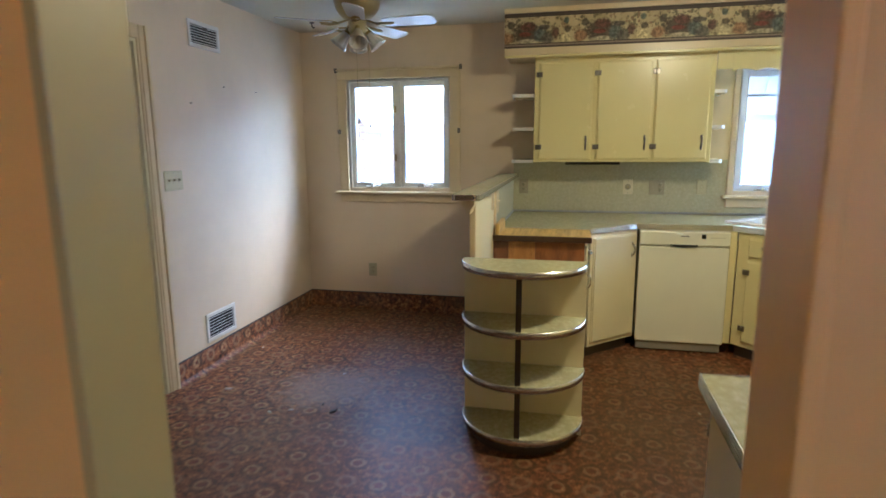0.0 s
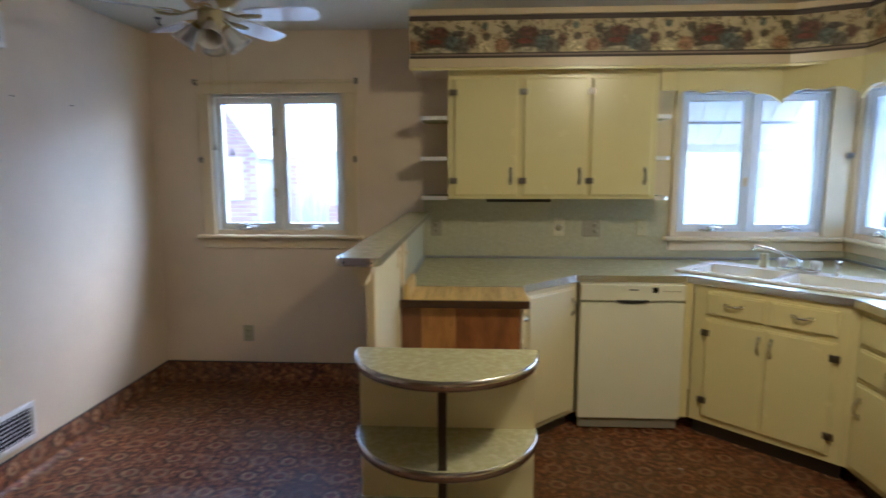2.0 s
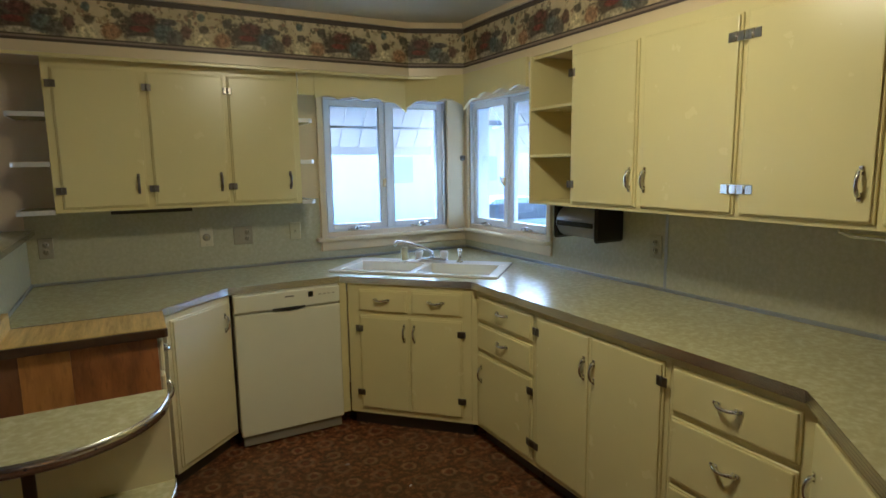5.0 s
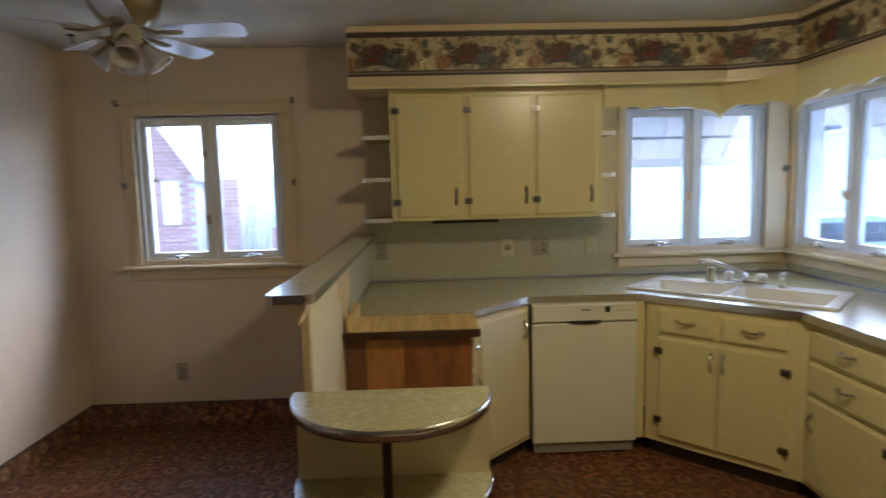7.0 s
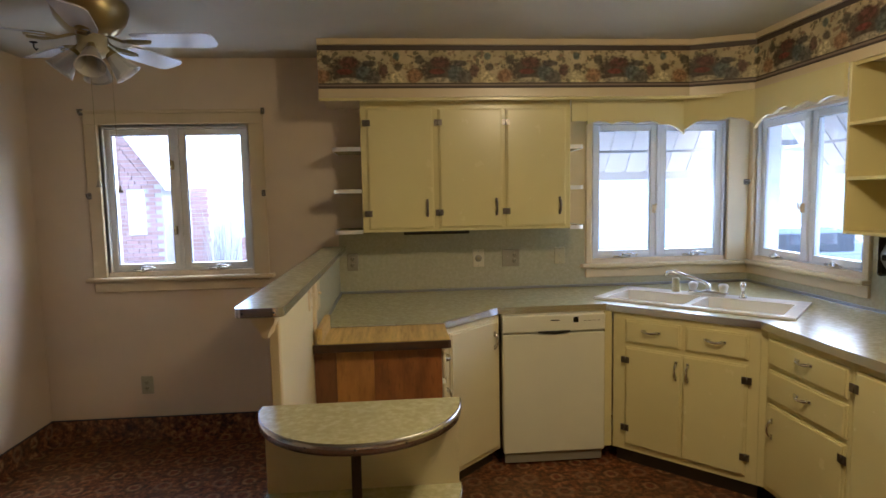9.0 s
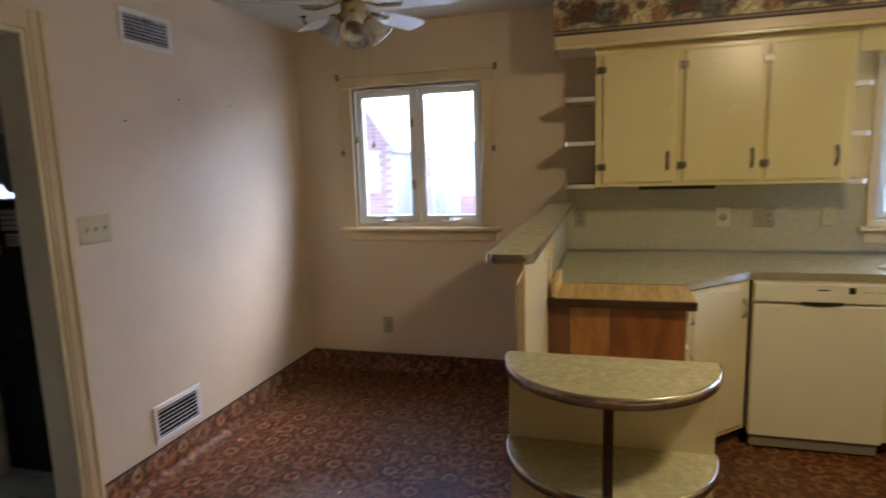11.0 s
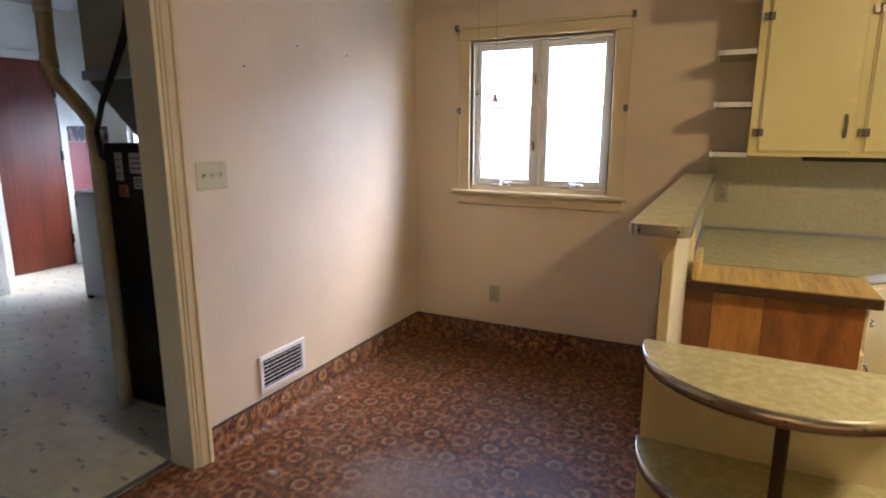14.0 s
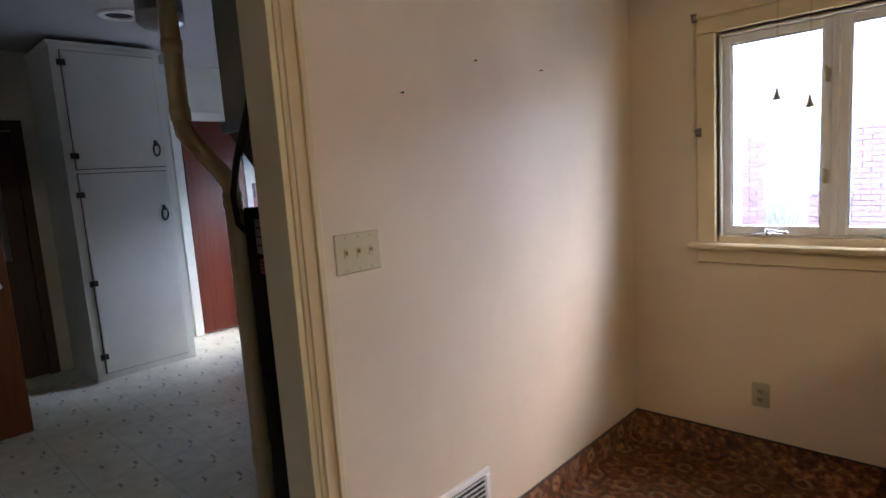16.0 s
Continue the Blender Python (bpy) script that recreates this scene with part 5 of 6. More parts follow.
# ---- ceiling fan ----
FX, FY = -1.10, 4.17
fan = thing("ceiling_fan", "aged brass ceiling fan with five pale blades", "ceiling fan", pose(FX, FY, ZC))
bm = bmesh.new()
lathe(bm, [(0.001, 0), (0.15, 0), (0.155, -0.02), (0.15, -0.05), (0.14, -0.08), (0.115, -0.115), (0.09, -0.14), (0.075, -0.148), (0.001, -0.148)], 32)
part("motor_housing", bm, BRASS, fan)
bm = bmesh.new()
lathe(bm, [(0.001, -0.148), (0.062, -0.148), (0.06, -0.195), (0.07, -0.21), (0.045, -0.235), (0.012, -0.245), (0.001, -0.25)], 22)
part("switch_cup", bm, IVORY, fan, "ivory switch housing")
for k in range(5):
    ang = radians(-0.5 + 72 * k)
    m = Matrix.Rotation(ang, 4, "Z")
    bm = bmesh.new()
    tilt = radians(-13)
    outline = [(0.18, -0.05), (0.24, -0.060), (0.49, -0.066), (0.522, -0.056), (0.535, -0.03), (0.535, 0.03), (0.522, 0.056), (0.49, 0.066), (0.24, 0.060), (0.18, 0.05)]
    bm = prism(outline, -0.003, 0.003)
    bm.transform(m @ Matrix.Translation((0, 0, -0.165)) @ Matrix.Rotation(tilt, 4, "X"))
    b = part("blade", bm, BLADE, fan, "glossy pale fan blade")
    bm = bmesh.new()
    tube(bm, [(0.06, 0, -0.145), (0.10, 0, -0.16), (0.13, 0.0, -0.172), (0.18, 0.03, -0.172), (0.24, 0.022, -0.172), (0.25, 0.0, -0.174), (0.24, -0.022, -0.178), (0.18, -0.03, -0.178), (0.13, 0.0, -0.172)], 0.008, 8, flat=0.5)
    bm.transform(m)
    part("blade_iron", bm, BRASS, b, "brass blade bracket")
for dx, dy, low in ((0.0, -0.035, -0.815), (0.065, 0.02, -0.84)):
    bm = bmesh.new()
    tube(bm, [(dx, dy, -0.21), (dx, dy, low + 0.03)], 0.0012, 6)
    ch = part("pull_chain", bm, BRASS, fan, "thin brass pull chain")
    bm = bmesh.new()
    lathe(bm, [(0.001, low + 0.034), (0.004, low + 0.03), (0.008, low + 0.012), (0.013, low), (0.001, low - 0.002)], 12, (dx, dy, 0))
    part("pendant", bm, TAUPE, ch, "dark bell-shaped pull")
for k in range(4):
    ang = radians(20 + 90 * k)
    m = Matrix.Rotation(ang, 4, "Z") @ Matrix.Translation((0.055, 0, -0.205)) @ Matrix.Rotation(radians(-38), 4, "Y")
    bm = bmesh.new()
    lathe(bm, [(0.018, 0.01), (0.022, -0.015), (0.03, -0.03)], 14, m=m)
    arm = part("lamp_holder", bm, BRASS, fan)
    bm = bmesh.new()
    prof = [(0.024, -0.025), (0.034, -0.05), (0.044, -0.085), (0.055, -0.115), (0.062, -0.13), (0.058, -0.128), (0.05, -0.112), (0.04, -0.083), (0.03, -0.05), (0.02, -0.028)]
    lathe(bm, prof, 20, m=m)
    part("shade", bm, FROST, arm, "frosted tulip glass shade")

# ---- litter on the floor ----
for i, (x, y, s, mm) in enumerate(((-1.695, 3.319, 0.024, LABELM), (-0.943, 3.168, 0.026, BRONZE), (-1.037, 3.244, 0.014, DARKMETAL), (-1.291, 3.086, 0.018, TAUPE), (-1.185, 3.139, 0.014, LABELM), (-1.089, 3.69, 0.012, WHITEM), (-1.873, 4.037, 0.012, WHITEM), (-1.22, 3.17, 0.009, DARKMETAL), (-1.36, 3.12, 0.010, DARKMETAL), (-0.92, 3.19, 0.008, TAUPE), (1.05, 3.55, 0.012, TAUPE), (1.25, 4.1, 0.012, LABELM), (1.45, 3.75, 0.010, WHITEM))):
    t = thing("floor_scrap", "tiny scrap of debris lying on floor", "debris", pose(x, y, 0, 0, 0, i * 47), "floor scraps")
    part("scrap", prism([(-s, -s * 0.3), (s * 0.2, -s * 0.5), (s, 0.1 * s), (s * 0.3, s * 0.45), (-s * 0.8, s * 0.2)], 0.0, s * 0.35, s * 0.08), mm, t)

# ---- laundry ----
tc = thing("tall_cabinet", "tall white painted broom cupboard with two doors", "cabinet", pose(-5.8, 3.61, 0, 0, 0, 90))
# local x runs along the front, y into the cupboard
part("body", boxes((0, 0.79, 0.0, 0.69, 0.0, 2.63), bev=0.003), WHITEP, tc)
part("cornice", boxes((-0.02, 0.81, -0.025, 0.69, 2.63, 2.66), bev=0.004), WHITEP, tc)
for z0, z1, hz, hs in ((0.06, 1.66, 1.30, (0.20, 0.80, 1.50)), (1.70, 2.59, 1.84, (1.80, 2.50))):
    bm = boxes((0.07, 0.73, -0.02, 0.0, z0, z1), bev=0.004)
    d = part("door", bm, WHITEP, tc)
    part("shadow_gap", boxes((0.064, 0.736, -0.003, 0.0, z0 - 0.006, z1 + 0.006)), TOEK, tc, "dark gap round the door")
    for z in hs:
        h = hinge(0.06, 0.045)
        h.transform(Matrix.Translation((0.066, -0.02, z)))
        part("hinge", h, DARKMETAL, d, "black strap hinge")
    p = boxes((0.655, 0.685, -0.026, -0.02, hz + 0.03, hz + 0.075), bev=0.003)
    tube(p, [(0.67 + 0.026 * math.sin(t), -0.034 - 0.006 * math.cos(t), hz + 0.052 * math.cos(t)) for t in (2 * math.pi * k / 20 for k in range(21))], 0.0065, 8)
    part("handle", p, DARKMETAL, d, "black iron ring pull")

door_3 = thing("door_3", "closed dark red mahogany flush door", "door", pose(LX0, 5.1, 0), kind="structure")
part("leaf", boxes((LX0, LX0 + 0.03, 4.78, 5.40, 0.01, 2.16), bev=0.003), MAHOG, door_3, "", False)
part("casing", boxes((LX0, LX0 + 0.04, 4.69, 4.775, 0.0, 2.25), (LX0, LX0 + 0.04, 5.405, 5.475, 0.0, 2.25), (LX0, LX0 + 0.04, 4.775, 5.405, 2.165, 2.25), bev=0.004), WHITEP, door_3, "white painted casing", False)
for z in (0.3, 1.2, 1.85):
    part("hinge", boxes((LX0 + 0.03, LX0 + 0.05, 5.385, 5.41, z - 0.05, z + 0.05), bev=0.002), DARKMETAL, door_3, "dark hinge", False)

door_4 = thing("door_4", "dark brown back door with curtained glass", "door", pose(LX0, 3.1, 0), kind="structure")
part("leaf", boxes((LX0, LX0 + 0.04, 2.62, 3.42, 0.01, 1.0), (LX0, LX0 + 0.04, 2.62, 2.74, 1.0, 2.05), (LX0, LX0 + 0.04, 3.30, 3.42, 1.0, 2.05), (LX0, LX0 + 0.04, 2.74, 3.30, 1.93, 2.05), bev=0.003), DARKW, door_4, "", False)
part("casing", boxes((LX0, LX0 + 0.05, 3.425, 3.50, 0.0, 2.14), (LX0, LX0 + 0.05, 2.54, 2.615, 0.0, 2.14), (LX0, LX0 + 0.05, 2.615, 3.425, 2.06, 2.14), bev=0.004), DARKW, door_4, "", False)
bm = bmesh.new()
cols = []
for i in range(41):
    y = 2.745 + 0.55 * i / 40
    cols.append([bm.verts.new((LX0 + 0.02 + 0.008 * math.sin(i * 1.3), y, z)) for z in (1.0, 1.925)])
for p, q in zip(cols, cols[1:]):
    bm.faces.new((p[0], q[0], q[1], p[1])).smooth = True
bmesh.ops.solidify(bm, geom=list(bm.faces), thickness=0.002)
part("curtain", bm, mat("grey_net_curtain", (0.42, 0.42, 0.42), 0.9), door_4, "grey gathered net curtain", False)

leaf = thing("open_door", "red-brown wooden door standing open in laundry", "door", pose(-5.1, 2.65, 0))
part("leaf", boxes((-5.13, -5.09, 2.25, 3.04, 0.01, 1.38), bev=0.004), REDW, leaf, "", False)
bm = bmesh.new()
lathe(bm, [(0.012, 0), (0.012, 0.03), (0.026, 0.04), (0.028, 0.055), (0.001, 0.065)], 14, m=Matrix.Translation((-5.09, 2.97, 0.98)) @ Matrix.Rotation(radians(90), 4, "Y"))
part("knob", bm, CHROME, leaf, "", False)

# washing machine
ws = thing("washing_machine", "white top-loading washing machine against laundry wall", "washing machine", pose(-4.75, 4.95, 0))
part("cabinet_shell", boxes((-5.06, -4.38, 4.62, 5.30, 0.03, 0.93), bev=0.012), WHITEM, ws, "", False)
part("lid", boxes((-5.05, -4.39, 4.63, 5.14, 0.932, 0.955), bev=0.008), WHITEM, ws, "", False)
part("control_console", boxes((-5.05, -4.39, 5.16, 5.30, 0.932, 1.09), bev=0.015), WHITEM, ws, "", False)
part("badge", boxes((-5.03, -5.0, 4.616, 4.621, 0.82, 0.87), bev=0.001), LABELM, ws, "round pale badge", False)
for x in (-5.03, -4.41):
    for y in (4.65, 5.27):
        part("foot", boxes((x - 0.02, x + 0.02, y - 0.02, y + 0.02, 0, 0.03)), PLASTICK, ws, "", False)

# furnace with plenum, flue and cable
fu = thing("furnace", "black steel furnace with paper labels", "furnace", pose(-2.65, 3.85, 0))
part("casing", boxes((-2.91, -2.32, 3.52, 4.22, 0.0, 1.395), bev=0.006), BLACK, fu, "", False)
part("front_door", boxes((-2.90, -2.335, 3.508, 3.52, 0.72, 1.38), bev=0.004), BLACK, fu, "", False)
part("lower_door", boxes((-2.90, -2.335, 3.508, 3.52, 0.03, 0.69), bev=0.004), BLACK, fu, "", False)
for r in range(3):
    for i in range(8):
        part("louvre", boxes((-2.80 + i * 0.05, -2.775 + i * 0.05, 3.502, 3.508, 0.44 + r * 0.075, 0.50 + r * 0.075), bev=0.002), BLACK, fu, "pressed louvre", False)
for i, (x0, z0, x1, z1, mm) in enumerate(((-2.80, 1.21, -2.745, 1.35, LABELM), (-2.79, 1.13, -2.72, 1.19, LABELR), (-2.69, 1.25, -2.585, 1.35, LABELM), (-2.67, 1.175, -2.59, 1.235, LABELM), (-2.56, 1.19, -2.50, 1.27, LABELM), (-2.555, 0.30, -2.50, 0.50, TAUPE))):
    lb = part("label", boxes((x0, x1, 3.5055, 3.5078, z0, z1)), mm, fu, "faded paper label", False)
    for j in range(3):
        zz = z0 + (z1 - z0) * (0.25 + 0.25 * j)
        part("text_bar", boxes((x0 + 0.008, x1 - 0.012, 3.5048, 3.5056, zz - 0.003, zz + 0.003)), DARKMETAL, lb, "", False)
pl = thing("plenum", "beige sheet metal duct above furnace", "duct", pose(-2.65, 3.85, 1.42))
part("duct", boxes((-2.94, -2.32, 3.50, 4.2, 1.74, 2.69), bev=0.004), BEIGE, pl, "", False)
part("flange", boxes((-2.955, -2.31, 3.488, 4.21, 1.70, 1.745), bev=0.003), GALV, pl, "", False)
bm = bmesh.new()
a = [bm.verts.new(p) for p in ((-2.935, 3.51, 1.70), (-2.33, 3.51, 1.70), (-2.33, 3.51, 1.397), (-2.62, 3.51, 1.43))]
b = [bm.verts.new(p) for p in ((-2.935, 4.19, 1.70), (-2.33, 4.19, 1.70), (-2.33, 4.19, 1.397), (-2.62, 4.19, 1.43))]
bm.faces.new(a)
bm.faces.new(b[::-1])
for i in range(4):
    j = (i + 1) % 4
    bm.faces.new((a[i], b[i], b[j], a[j]))
bmesh.ops.recalc_face_normals(bm, faces=bm.faces)
part("transition", bm, DARKDUCT, pl, "dark tapered duct transition", False)

fl = thing("flue_pipe", "yellowed plastic flue pipe bent beside furnace", "pipe", pose(-2.88, 3.45, 0))
bm = bmesh.new()
tube(bm, [(-2.88, 3.30, 2.69), (-2.88, 3.30, 1.76), (-2.88, 3.305, 1.70), (-2.865, 3.42, 1.55), (-2.86, 3.455, 1.49), (-2.86, 3.457, 1.44), (-2.86, 3.457, 0.30), (-2.86, 3.457, 0.0)], 0.034, 18)
part("pipe", bm, PVC, fl, "", False)
for p0, p1 in (((-2.88, 3.30, 1.98), (-2.88, 3.30, 2.03)), ((-2.88, 3.30, 1.74), (-2.88, 3.30, 1.79)), ((-2.86, 3.457, 1.40), (-2.86, 3.457, 1.46)), ((-2.86, 3.457, 0.32), (-2.86, 3.457, 0.40))):
    bm = bmesh.new()
    tube(bm, [p0, p1], 0.038, 18)
    part("collar", bm, PVC, fl, "", False)
ca = thing("power_cable", "black cable hanging down beside the furnace", "cable", pose(-2.7, 3.42, 1.4))
bm = bmesh.new()
tube(bm, [(-2.44, 3.42, 2.6), (-2.45, 3.42, 2.05), (-2.49, 3.42, 1.9), (-2.60, 3.42, 1.74), (-2.72, 3.42, 1.58), (-2.78, 3.42, 1.45), (-2.785, 3.43, 1.34), (-2.76, 3.47, 1.28)], [0.012, 0.014, 0.02, 0.016, 0.013, 0.012, 0.012, 0.012], 10)
part("cable", bm, RUBBER, ca, "", False)
dc = thing("round_duct", "galvanised round duct hanging from laundry ceiling", "duct", pose(-4.5, 3.93, 2.5))
bm = bmesh.new()
lathe(bm, [(0.001, 0.2), (0.14, 0.2), (0.14, 0.06), (0.145, 0.055), (0.14, 0.05), (0.14, 0.0), (0.10, -0.03), (0.001, -0.032)], 24, m=Matrix.Translation((-4.5, 3.93, 2.53)))
part("duct_body", bm, GALV, dc, "", False)
cv = thing("ceiling_vent", "round ceiling vent with dark opening", "air vent", pose(-5.03, 3.87, LZ))
bm = bmesh.new()
lathe(bm, [(0.14, 0.0), (0.13, -0.012), (0.09, -0.016), (0.085, -0.006)], 24)
part("ring", bm, WHITEM, cv)
bm = bmesh.new()
lathe(bm, [(0.086, -0.004), (0.001, -0.004)], 24)
part("opening", bm, HOLE, cv)

# ---- outdoors ----
GZ = -0.55
tagged(obj("ground", boxes((-250, 250, -250, 250, GZ - 0.2, GZ)), CONC), "pale concrete driveway and yard", "ground", kind="structure")


def awning(m, w, label):
    """A ribbed metal awning: local x along the wall, y outwards."""
    t = thing("window_awning", label, "awning", m, "window awnings")
    z0, z1, out = 2.22, 1.70, 0.56
    bm = bmesh.new()
    k = int(w / 0.16)
    for i in range(k):
        x0 = i * w / k
        q = [bm.verts.new(p) for p in ((x0, 0.18, z0), (x0 + w / k * 0.82, 0.18, z0), (x0 + w / k * 0.82, out, z1), (x0, out, z1))]
        r = [bm.verts.new(v.co + Vector((0, 0, 0.012))) for v in q]
        bm.faces.new(q[::-1])
        bm.faces.new(r)
        for a in range(4):
            b = (a + 1) % 4
            bm.faces.new((q[a], q[b], r[b], r[a]))
        q = [bm.verts.new(p) for p in ((x0 + w / k * 0.8, 0.18, z0 + 0.013), (x0 + w / k, 0.18, z0 + 0.013), (x0 + w / k, out, z1 + 0.013), (x0 + w / k * 0.8, out, z1 + 0.013))]
        bm.faces.new(q)
    part("panel", bm, AWNM, t)
    part("drop_front", boxes((0, w, out, out + 0.01, z1 - 0.06, z1 + 0.012)), AWNM, t)
    part("brace", boxes((0, w, 0.33, 0.345, 1.83, 1.85)), GALV, t)
    return t


awning(pose(W2[0] - 0.2, YB, 0), 1.3, "pale grey ribbed metal awning outside corner window")
awning(pose(XR, W3[1] + 0.2, 0, 0, 0, -90), 1.3, "pale grey ribbed metal awning outside corner window")

# brick neighbour beyond the dining window
hb = thing("brick_house", "red brick neighbouring house with gable roof", "house", pose(-6.5, 13, GZ))
HY = 12.0
part("wall", boxes((-10.8, -3.9, HY + 0.02, HY + 6, GZ, 1.94)), MORTAR, hb, "", False)
bm = bmesh.new()
vs = [[bm.verts.new((x, y, z)) for x, z in ((-10.8, 1.94), (-3.9, 1.94), (-7.35, 6.9))] for y in (HY + 0.02, HY + 6)]
bm.faces.new(vs[0])
bm.faces.new(vs[1][::-1])
for i in range(3):
    j = (i + 1) % 3
    bm.faces.new((vs[0][i], vs[1][i], vs[1][j], vs[0][j]))
bmesh.ops.recalc_face_normals(bm, faces=bm.faces)
part("gable", bm, MORTAR, hb, "", False)
verts, faces = [], []
BRH, BRL = 0.075, 0.215


def brick_at(x, y, z, l):
    i = len(verts)
    for dy in (0.0, 0.03):
        for dx, dz in ((0, 0), (l, 0), (l, 0.065), (0, 0.065)):
            verts.append((x + dx, y + dy, z + dz))
    faces.extend([(i, i + 1, i + 2, i + 3), (i + 3, i + 2, i + 6, i + 7), (i, i + 4, i + 5, i + 1), (i + 1, i + 5, i + 6, i + 2), (i, i + 3, i + 7, i + 4)])


for r in range(94):
    z = GZ + r * BRH
    half = 3.45 if z < 1.92 else 3.45 * max(0.0, (6.8 - z) / 4.96)
    x = -7.35 - half + (BRL / 2 if r % 2 else 0)
    while x + 0.205 < -7.35 + half:
        if not (-4.55 < x < -4.30 and 0.95 < z < 1.74):
            brick_at(x, HY, z, 0.205)
        x += BRL
me = bpy.data.meshes.new("brickwork")
me.from_pydata(verts, [], faces)
me.materials.append(BRICKM)
bw = new("brickwork", me)
bw.parent = hb
bw.matrix_parent_inverse = hb.matrix_basis.inverted()
tagged(bw, "courses of red brick", kind="stuff")
part("window", boxes((-4.50, -4.20, HY - 0.02, HY + 0.03, 0.96, 1.76), bev=0.01), SIDING, hb, "white framed window", False)
part("porch_wall", boxes((-3.895, -1.0, HY + 0.9, HY + 1.0, GZ, 1.9)), SIDING, hb, "pale porch wall", False)
for x0, x1, z1 in ((-3.49, -3.15, 1.80), (-2.07, -1.55, 1.80), (-2.60, -2.075, 0.88)):
    verts, faces = [], []
    for row in range(int((z1 - GZ) / BRH)):
        x = x0 - (BRL / 2 if row % 2 else 0.0)
        while x < x1:
            l0, l1 = max(x, x0), min(x + 0.205, x1)
            if l1 - l0 > 0.04:
                brick_at(l0, HY + 0.10, GZ + row * BRH, l1 - l0)
            x += BRL
    me = bpy.data.meshes.new("porch_brickwork")
    me.from_pydata(verts, [], faces)
    me.materials.append(BRICKM)
    pb = new("porch_brickwork", me)
    pb.parent = hb
    pb.matrix_parent_inverse = hb.matrix_basis.inverted()
    tagged(pb, "courses of porch brick", kind="stuff")
    part("porch_pillar", boxes((x0 + 0.01, x1 - 0.01, HY + 0.12, HY + 0.4, GZ, z1 - 0.03)), MORTAR, hb, "brick porch pillar", False)
bm = bmesh.new()
for s in (-1, 1):
    q = [(-7.35, 6.93), (-7.35 + s * 3.6, 1.74), (-7.35 + s * 3.6, 1.84), (-7.35, 7.07)]
    vs = [[bm.verts.new((x, y, z)) for x, z in q] for y in (HY - 0.25, HY + 6.2)]
    bm.faces.new(vs[0])
    bm.faces.new(vs[1][::-1])
    for i in range(4):
        j = (i + 1) % 4
        bm.faces.new((vs[0][i], vs[1][i], vs[1][j], vs[0][j]))
bmesh.ops.recalc_face_normals(bm, faces=bm.faces)
part("roof", bm, SIDING, hb, "pale roof edge", False)

# bare bush in front of the porch
bush = thing("bare_bush", "leafless grey garden bush beside the brick porch", "bush", pose(-2.86, HY - 0.3, GZ))
rng = random.Random(5)
bm = bmesh.new()
for i in range(44):
    a, lean, h = rng.uniform(0, 2 * math.pi), rng.uniform(0.05, 0.42), rng.uniform(1.3, 2.1)
    p = [Vector((0.03 * math.cos(a), 0.03 * math.sin(a), 0.0))]
    for k in range(1, 5):
        q = k / 4
        p.append(Vector((lean * q * math.cos(a) + rng.uniform(-0.05, 0.05), lean * q * math.sin(a) + rng.uniform(-0.05, 0.05), h * q)))
    tube(bm, p, [0.012, 0.009, 0.007, 0.005, 0.003], 5)
part("twigs", bm, LEAFM, bush, "bare grey twigs")

# pale house beyond the sink windows
ph = thing("white_house", "white sided house across the drive", "house", pose(7, 24, GZ))
part("wall", boxes((1, 18, 22, 30, GZ, 3.2)), SIDING, ph, "", False)
for i in range(24):
    part("siding_board", boxes((1, 18, 21.985, 22.0, GZ + 0.1 + i * 0.15, GZ + 0.24 + i * 0.15)), SIDING, ph, "", False)
for x in (5.2, 9.5, 13.5):
    part("window", boxes((x, x + 0.8, 21.95, 21.99, 0.9, 1.9), bev=0.01), AWNM, ph, "grey curtained window", False)
bm = prism([(0.6, 21.6), (18.4, 21.6), (18.4, 30.4), (0.6, 30.4)], 3.2, 3.35)
part("eaves", bm, SHING, ph, "", False)
bm = bmesh.new()
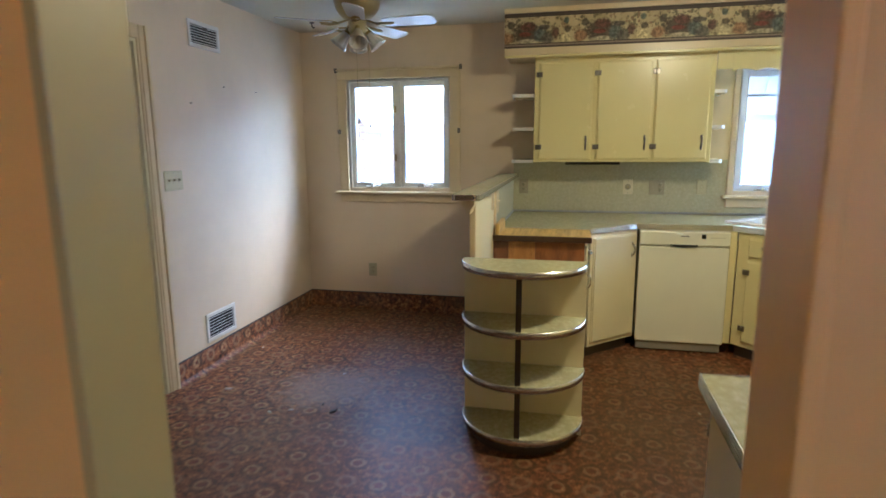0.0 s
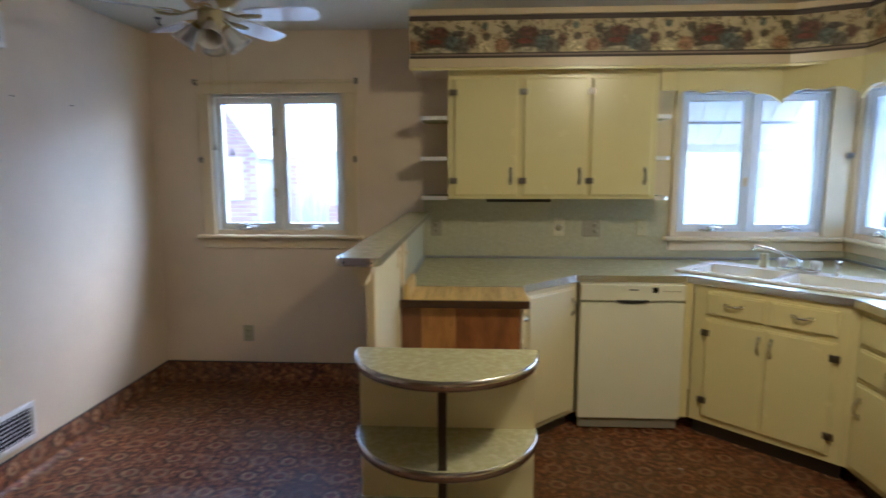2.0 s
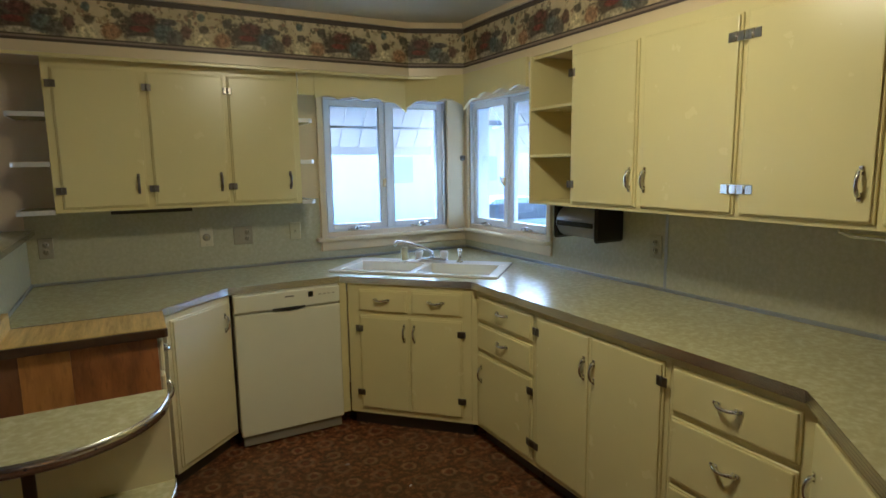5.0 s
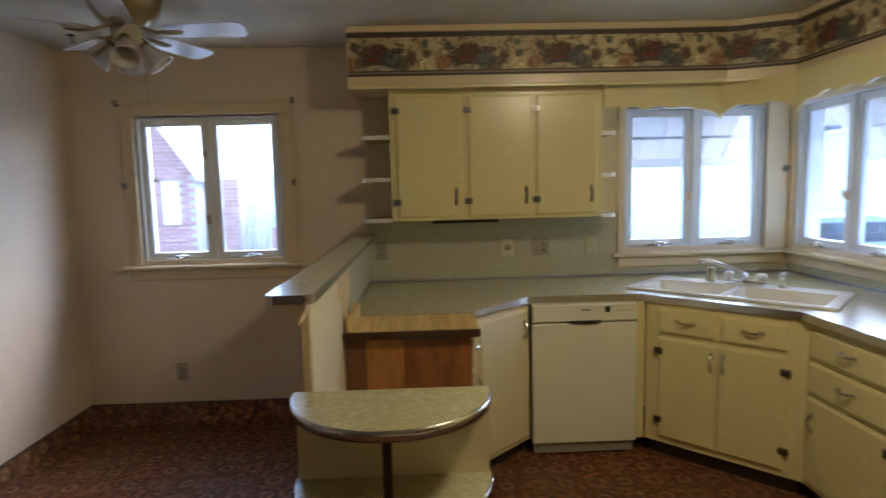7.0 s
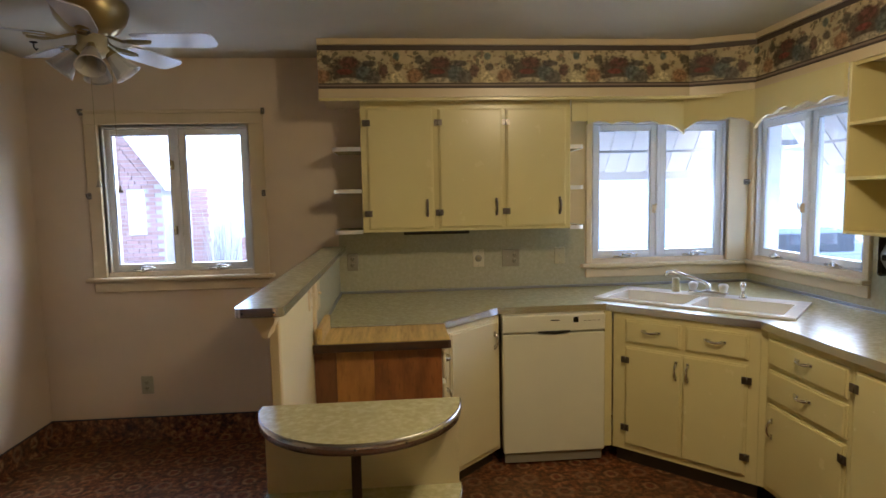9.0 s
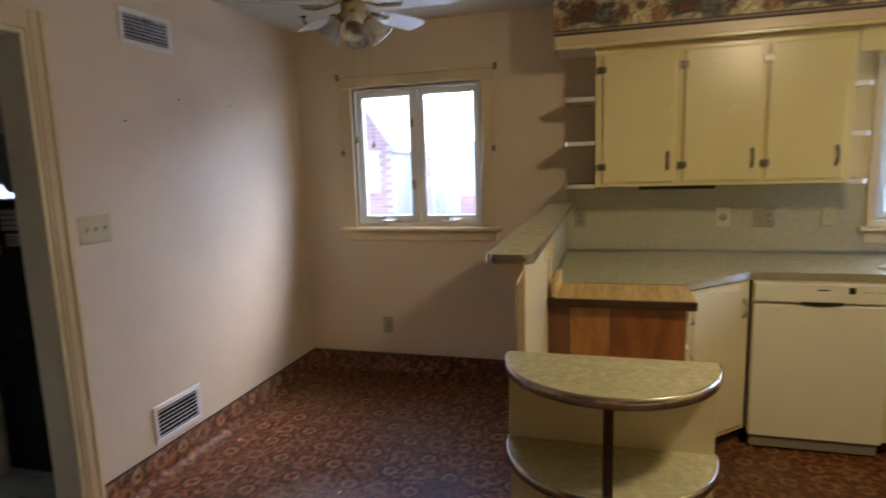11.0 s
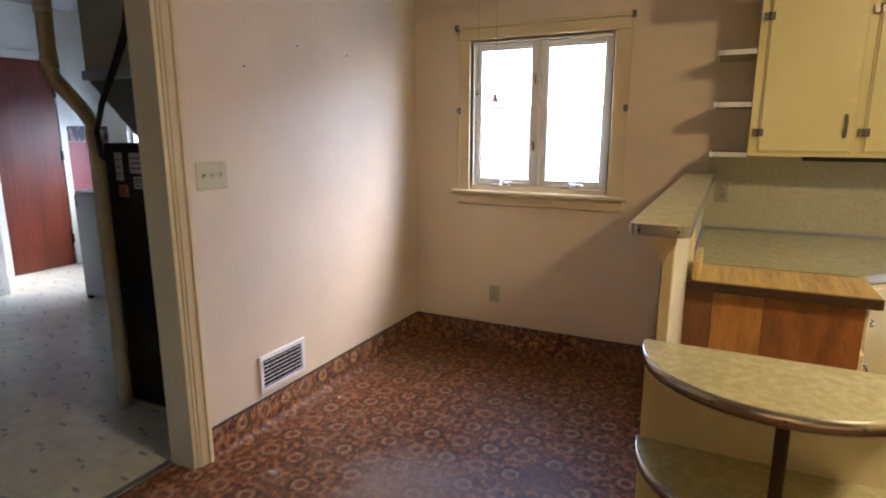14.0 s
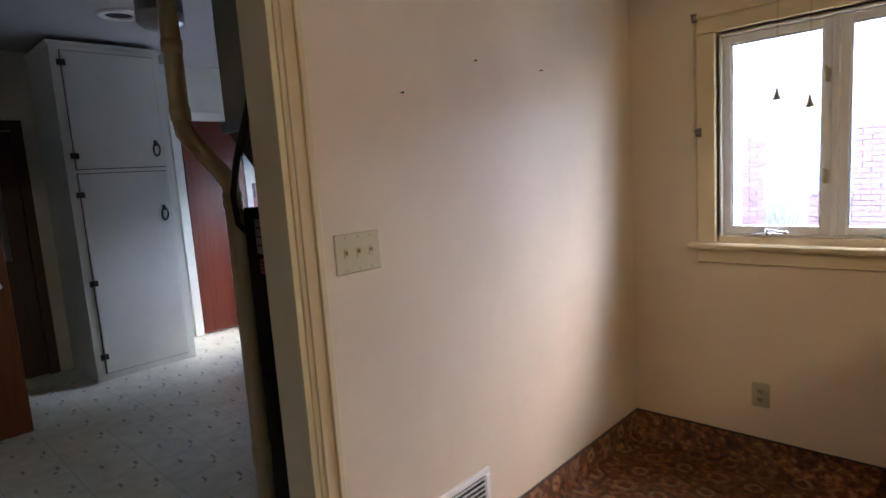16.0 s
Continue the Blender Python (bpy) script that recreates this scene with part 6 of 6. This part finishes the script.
vs = [bm.verts.new(p) for p in ((0.6, 21.6, 3.352), (18.4, 21.6, 3.352), (18.4, 30.4, 3.352), (0.6, 30.4, 3.352), (0.6, 26, 5.6), (18.4, 26, 5.6))]
for f in ((0, 1, 5, 4), (2, 3, 4, 5), (1, 2, 5), (3, 0, 4), (0, 3, 2, 1)):
    bm.faces.new([vs[i] for i in f])
part("roof", bm, SHING, ph, "grey shingle roof", False)

# parked car
car = thing("parked_car", "blue-grey parked car standing on driveway", "car", pose(7.45, 11.9, GZ))
prof = [(-2.1, 0.35), (-2.15, 0.62), (-2.0, 0.82), (-1.1, 0.92), (-0.5, 1.38), (0.75, 1.40), (1.35, 0.98), (2.05, 0.90), (2.15, 0.6), (2.1, 0.35)]
bm = bmesh.new()
vs = [[bm.verts.new((x, y * (0.82 if z > 1.1 else 1), z)) for x, z in prof] for y in (-0.85, 0.85)]
bm.faces.new(vs[0])
bm.faces.new(vs[1][::-1])
for i in range(len(prof)):
    j = (i + 1) % len(prof)
    bm.faces.new((vs[0][i], vs[1][i], vs[1][j], vs[0][j]))
bmesh.ops.recalc_face_normals(bm, faces=bm.faces)
bmesh.ops.bevel(bm, geom=list(bm.edges), offset=0.05, segments=2, affect="EDGES")
part("body", bm, CARP, car)
part("side_window", prism([(-0.95, -0.86), (0.95, -0.86), (0.7, -0.78), (-0.5, -0.78)], 0.96, 1.30), CARG, car, "dark side glass")
for x in (-1.35, 1.35):
    for y in (-0.86, 0.70):
        bm = bmesh.new()
        lathe(bm, [(0.001, 0), (0.31, 0), (0.33, 0.03), (0.33, 0.15), (0.31, 0.18), (0.001, 0.18)], 24, m=Matrix.Translation((x, y + 0.17, 0.33)) @ Matrix.Rotation(radians(90), 4, "X"))
        wh = part("wheel", bm, TYREM, car)
        bm = bmesh.new()
        lathe(bm, [(0.001, 0), (0.2, 0), (0.21, 0.02), (0.001, 0.03)], 20, m=Matrix.Translation((x, y - 0.005, 0.33)) @ Matrix.Rotation(radians(90), 4, "X"))
        part("rim", bm, GALV, wh)
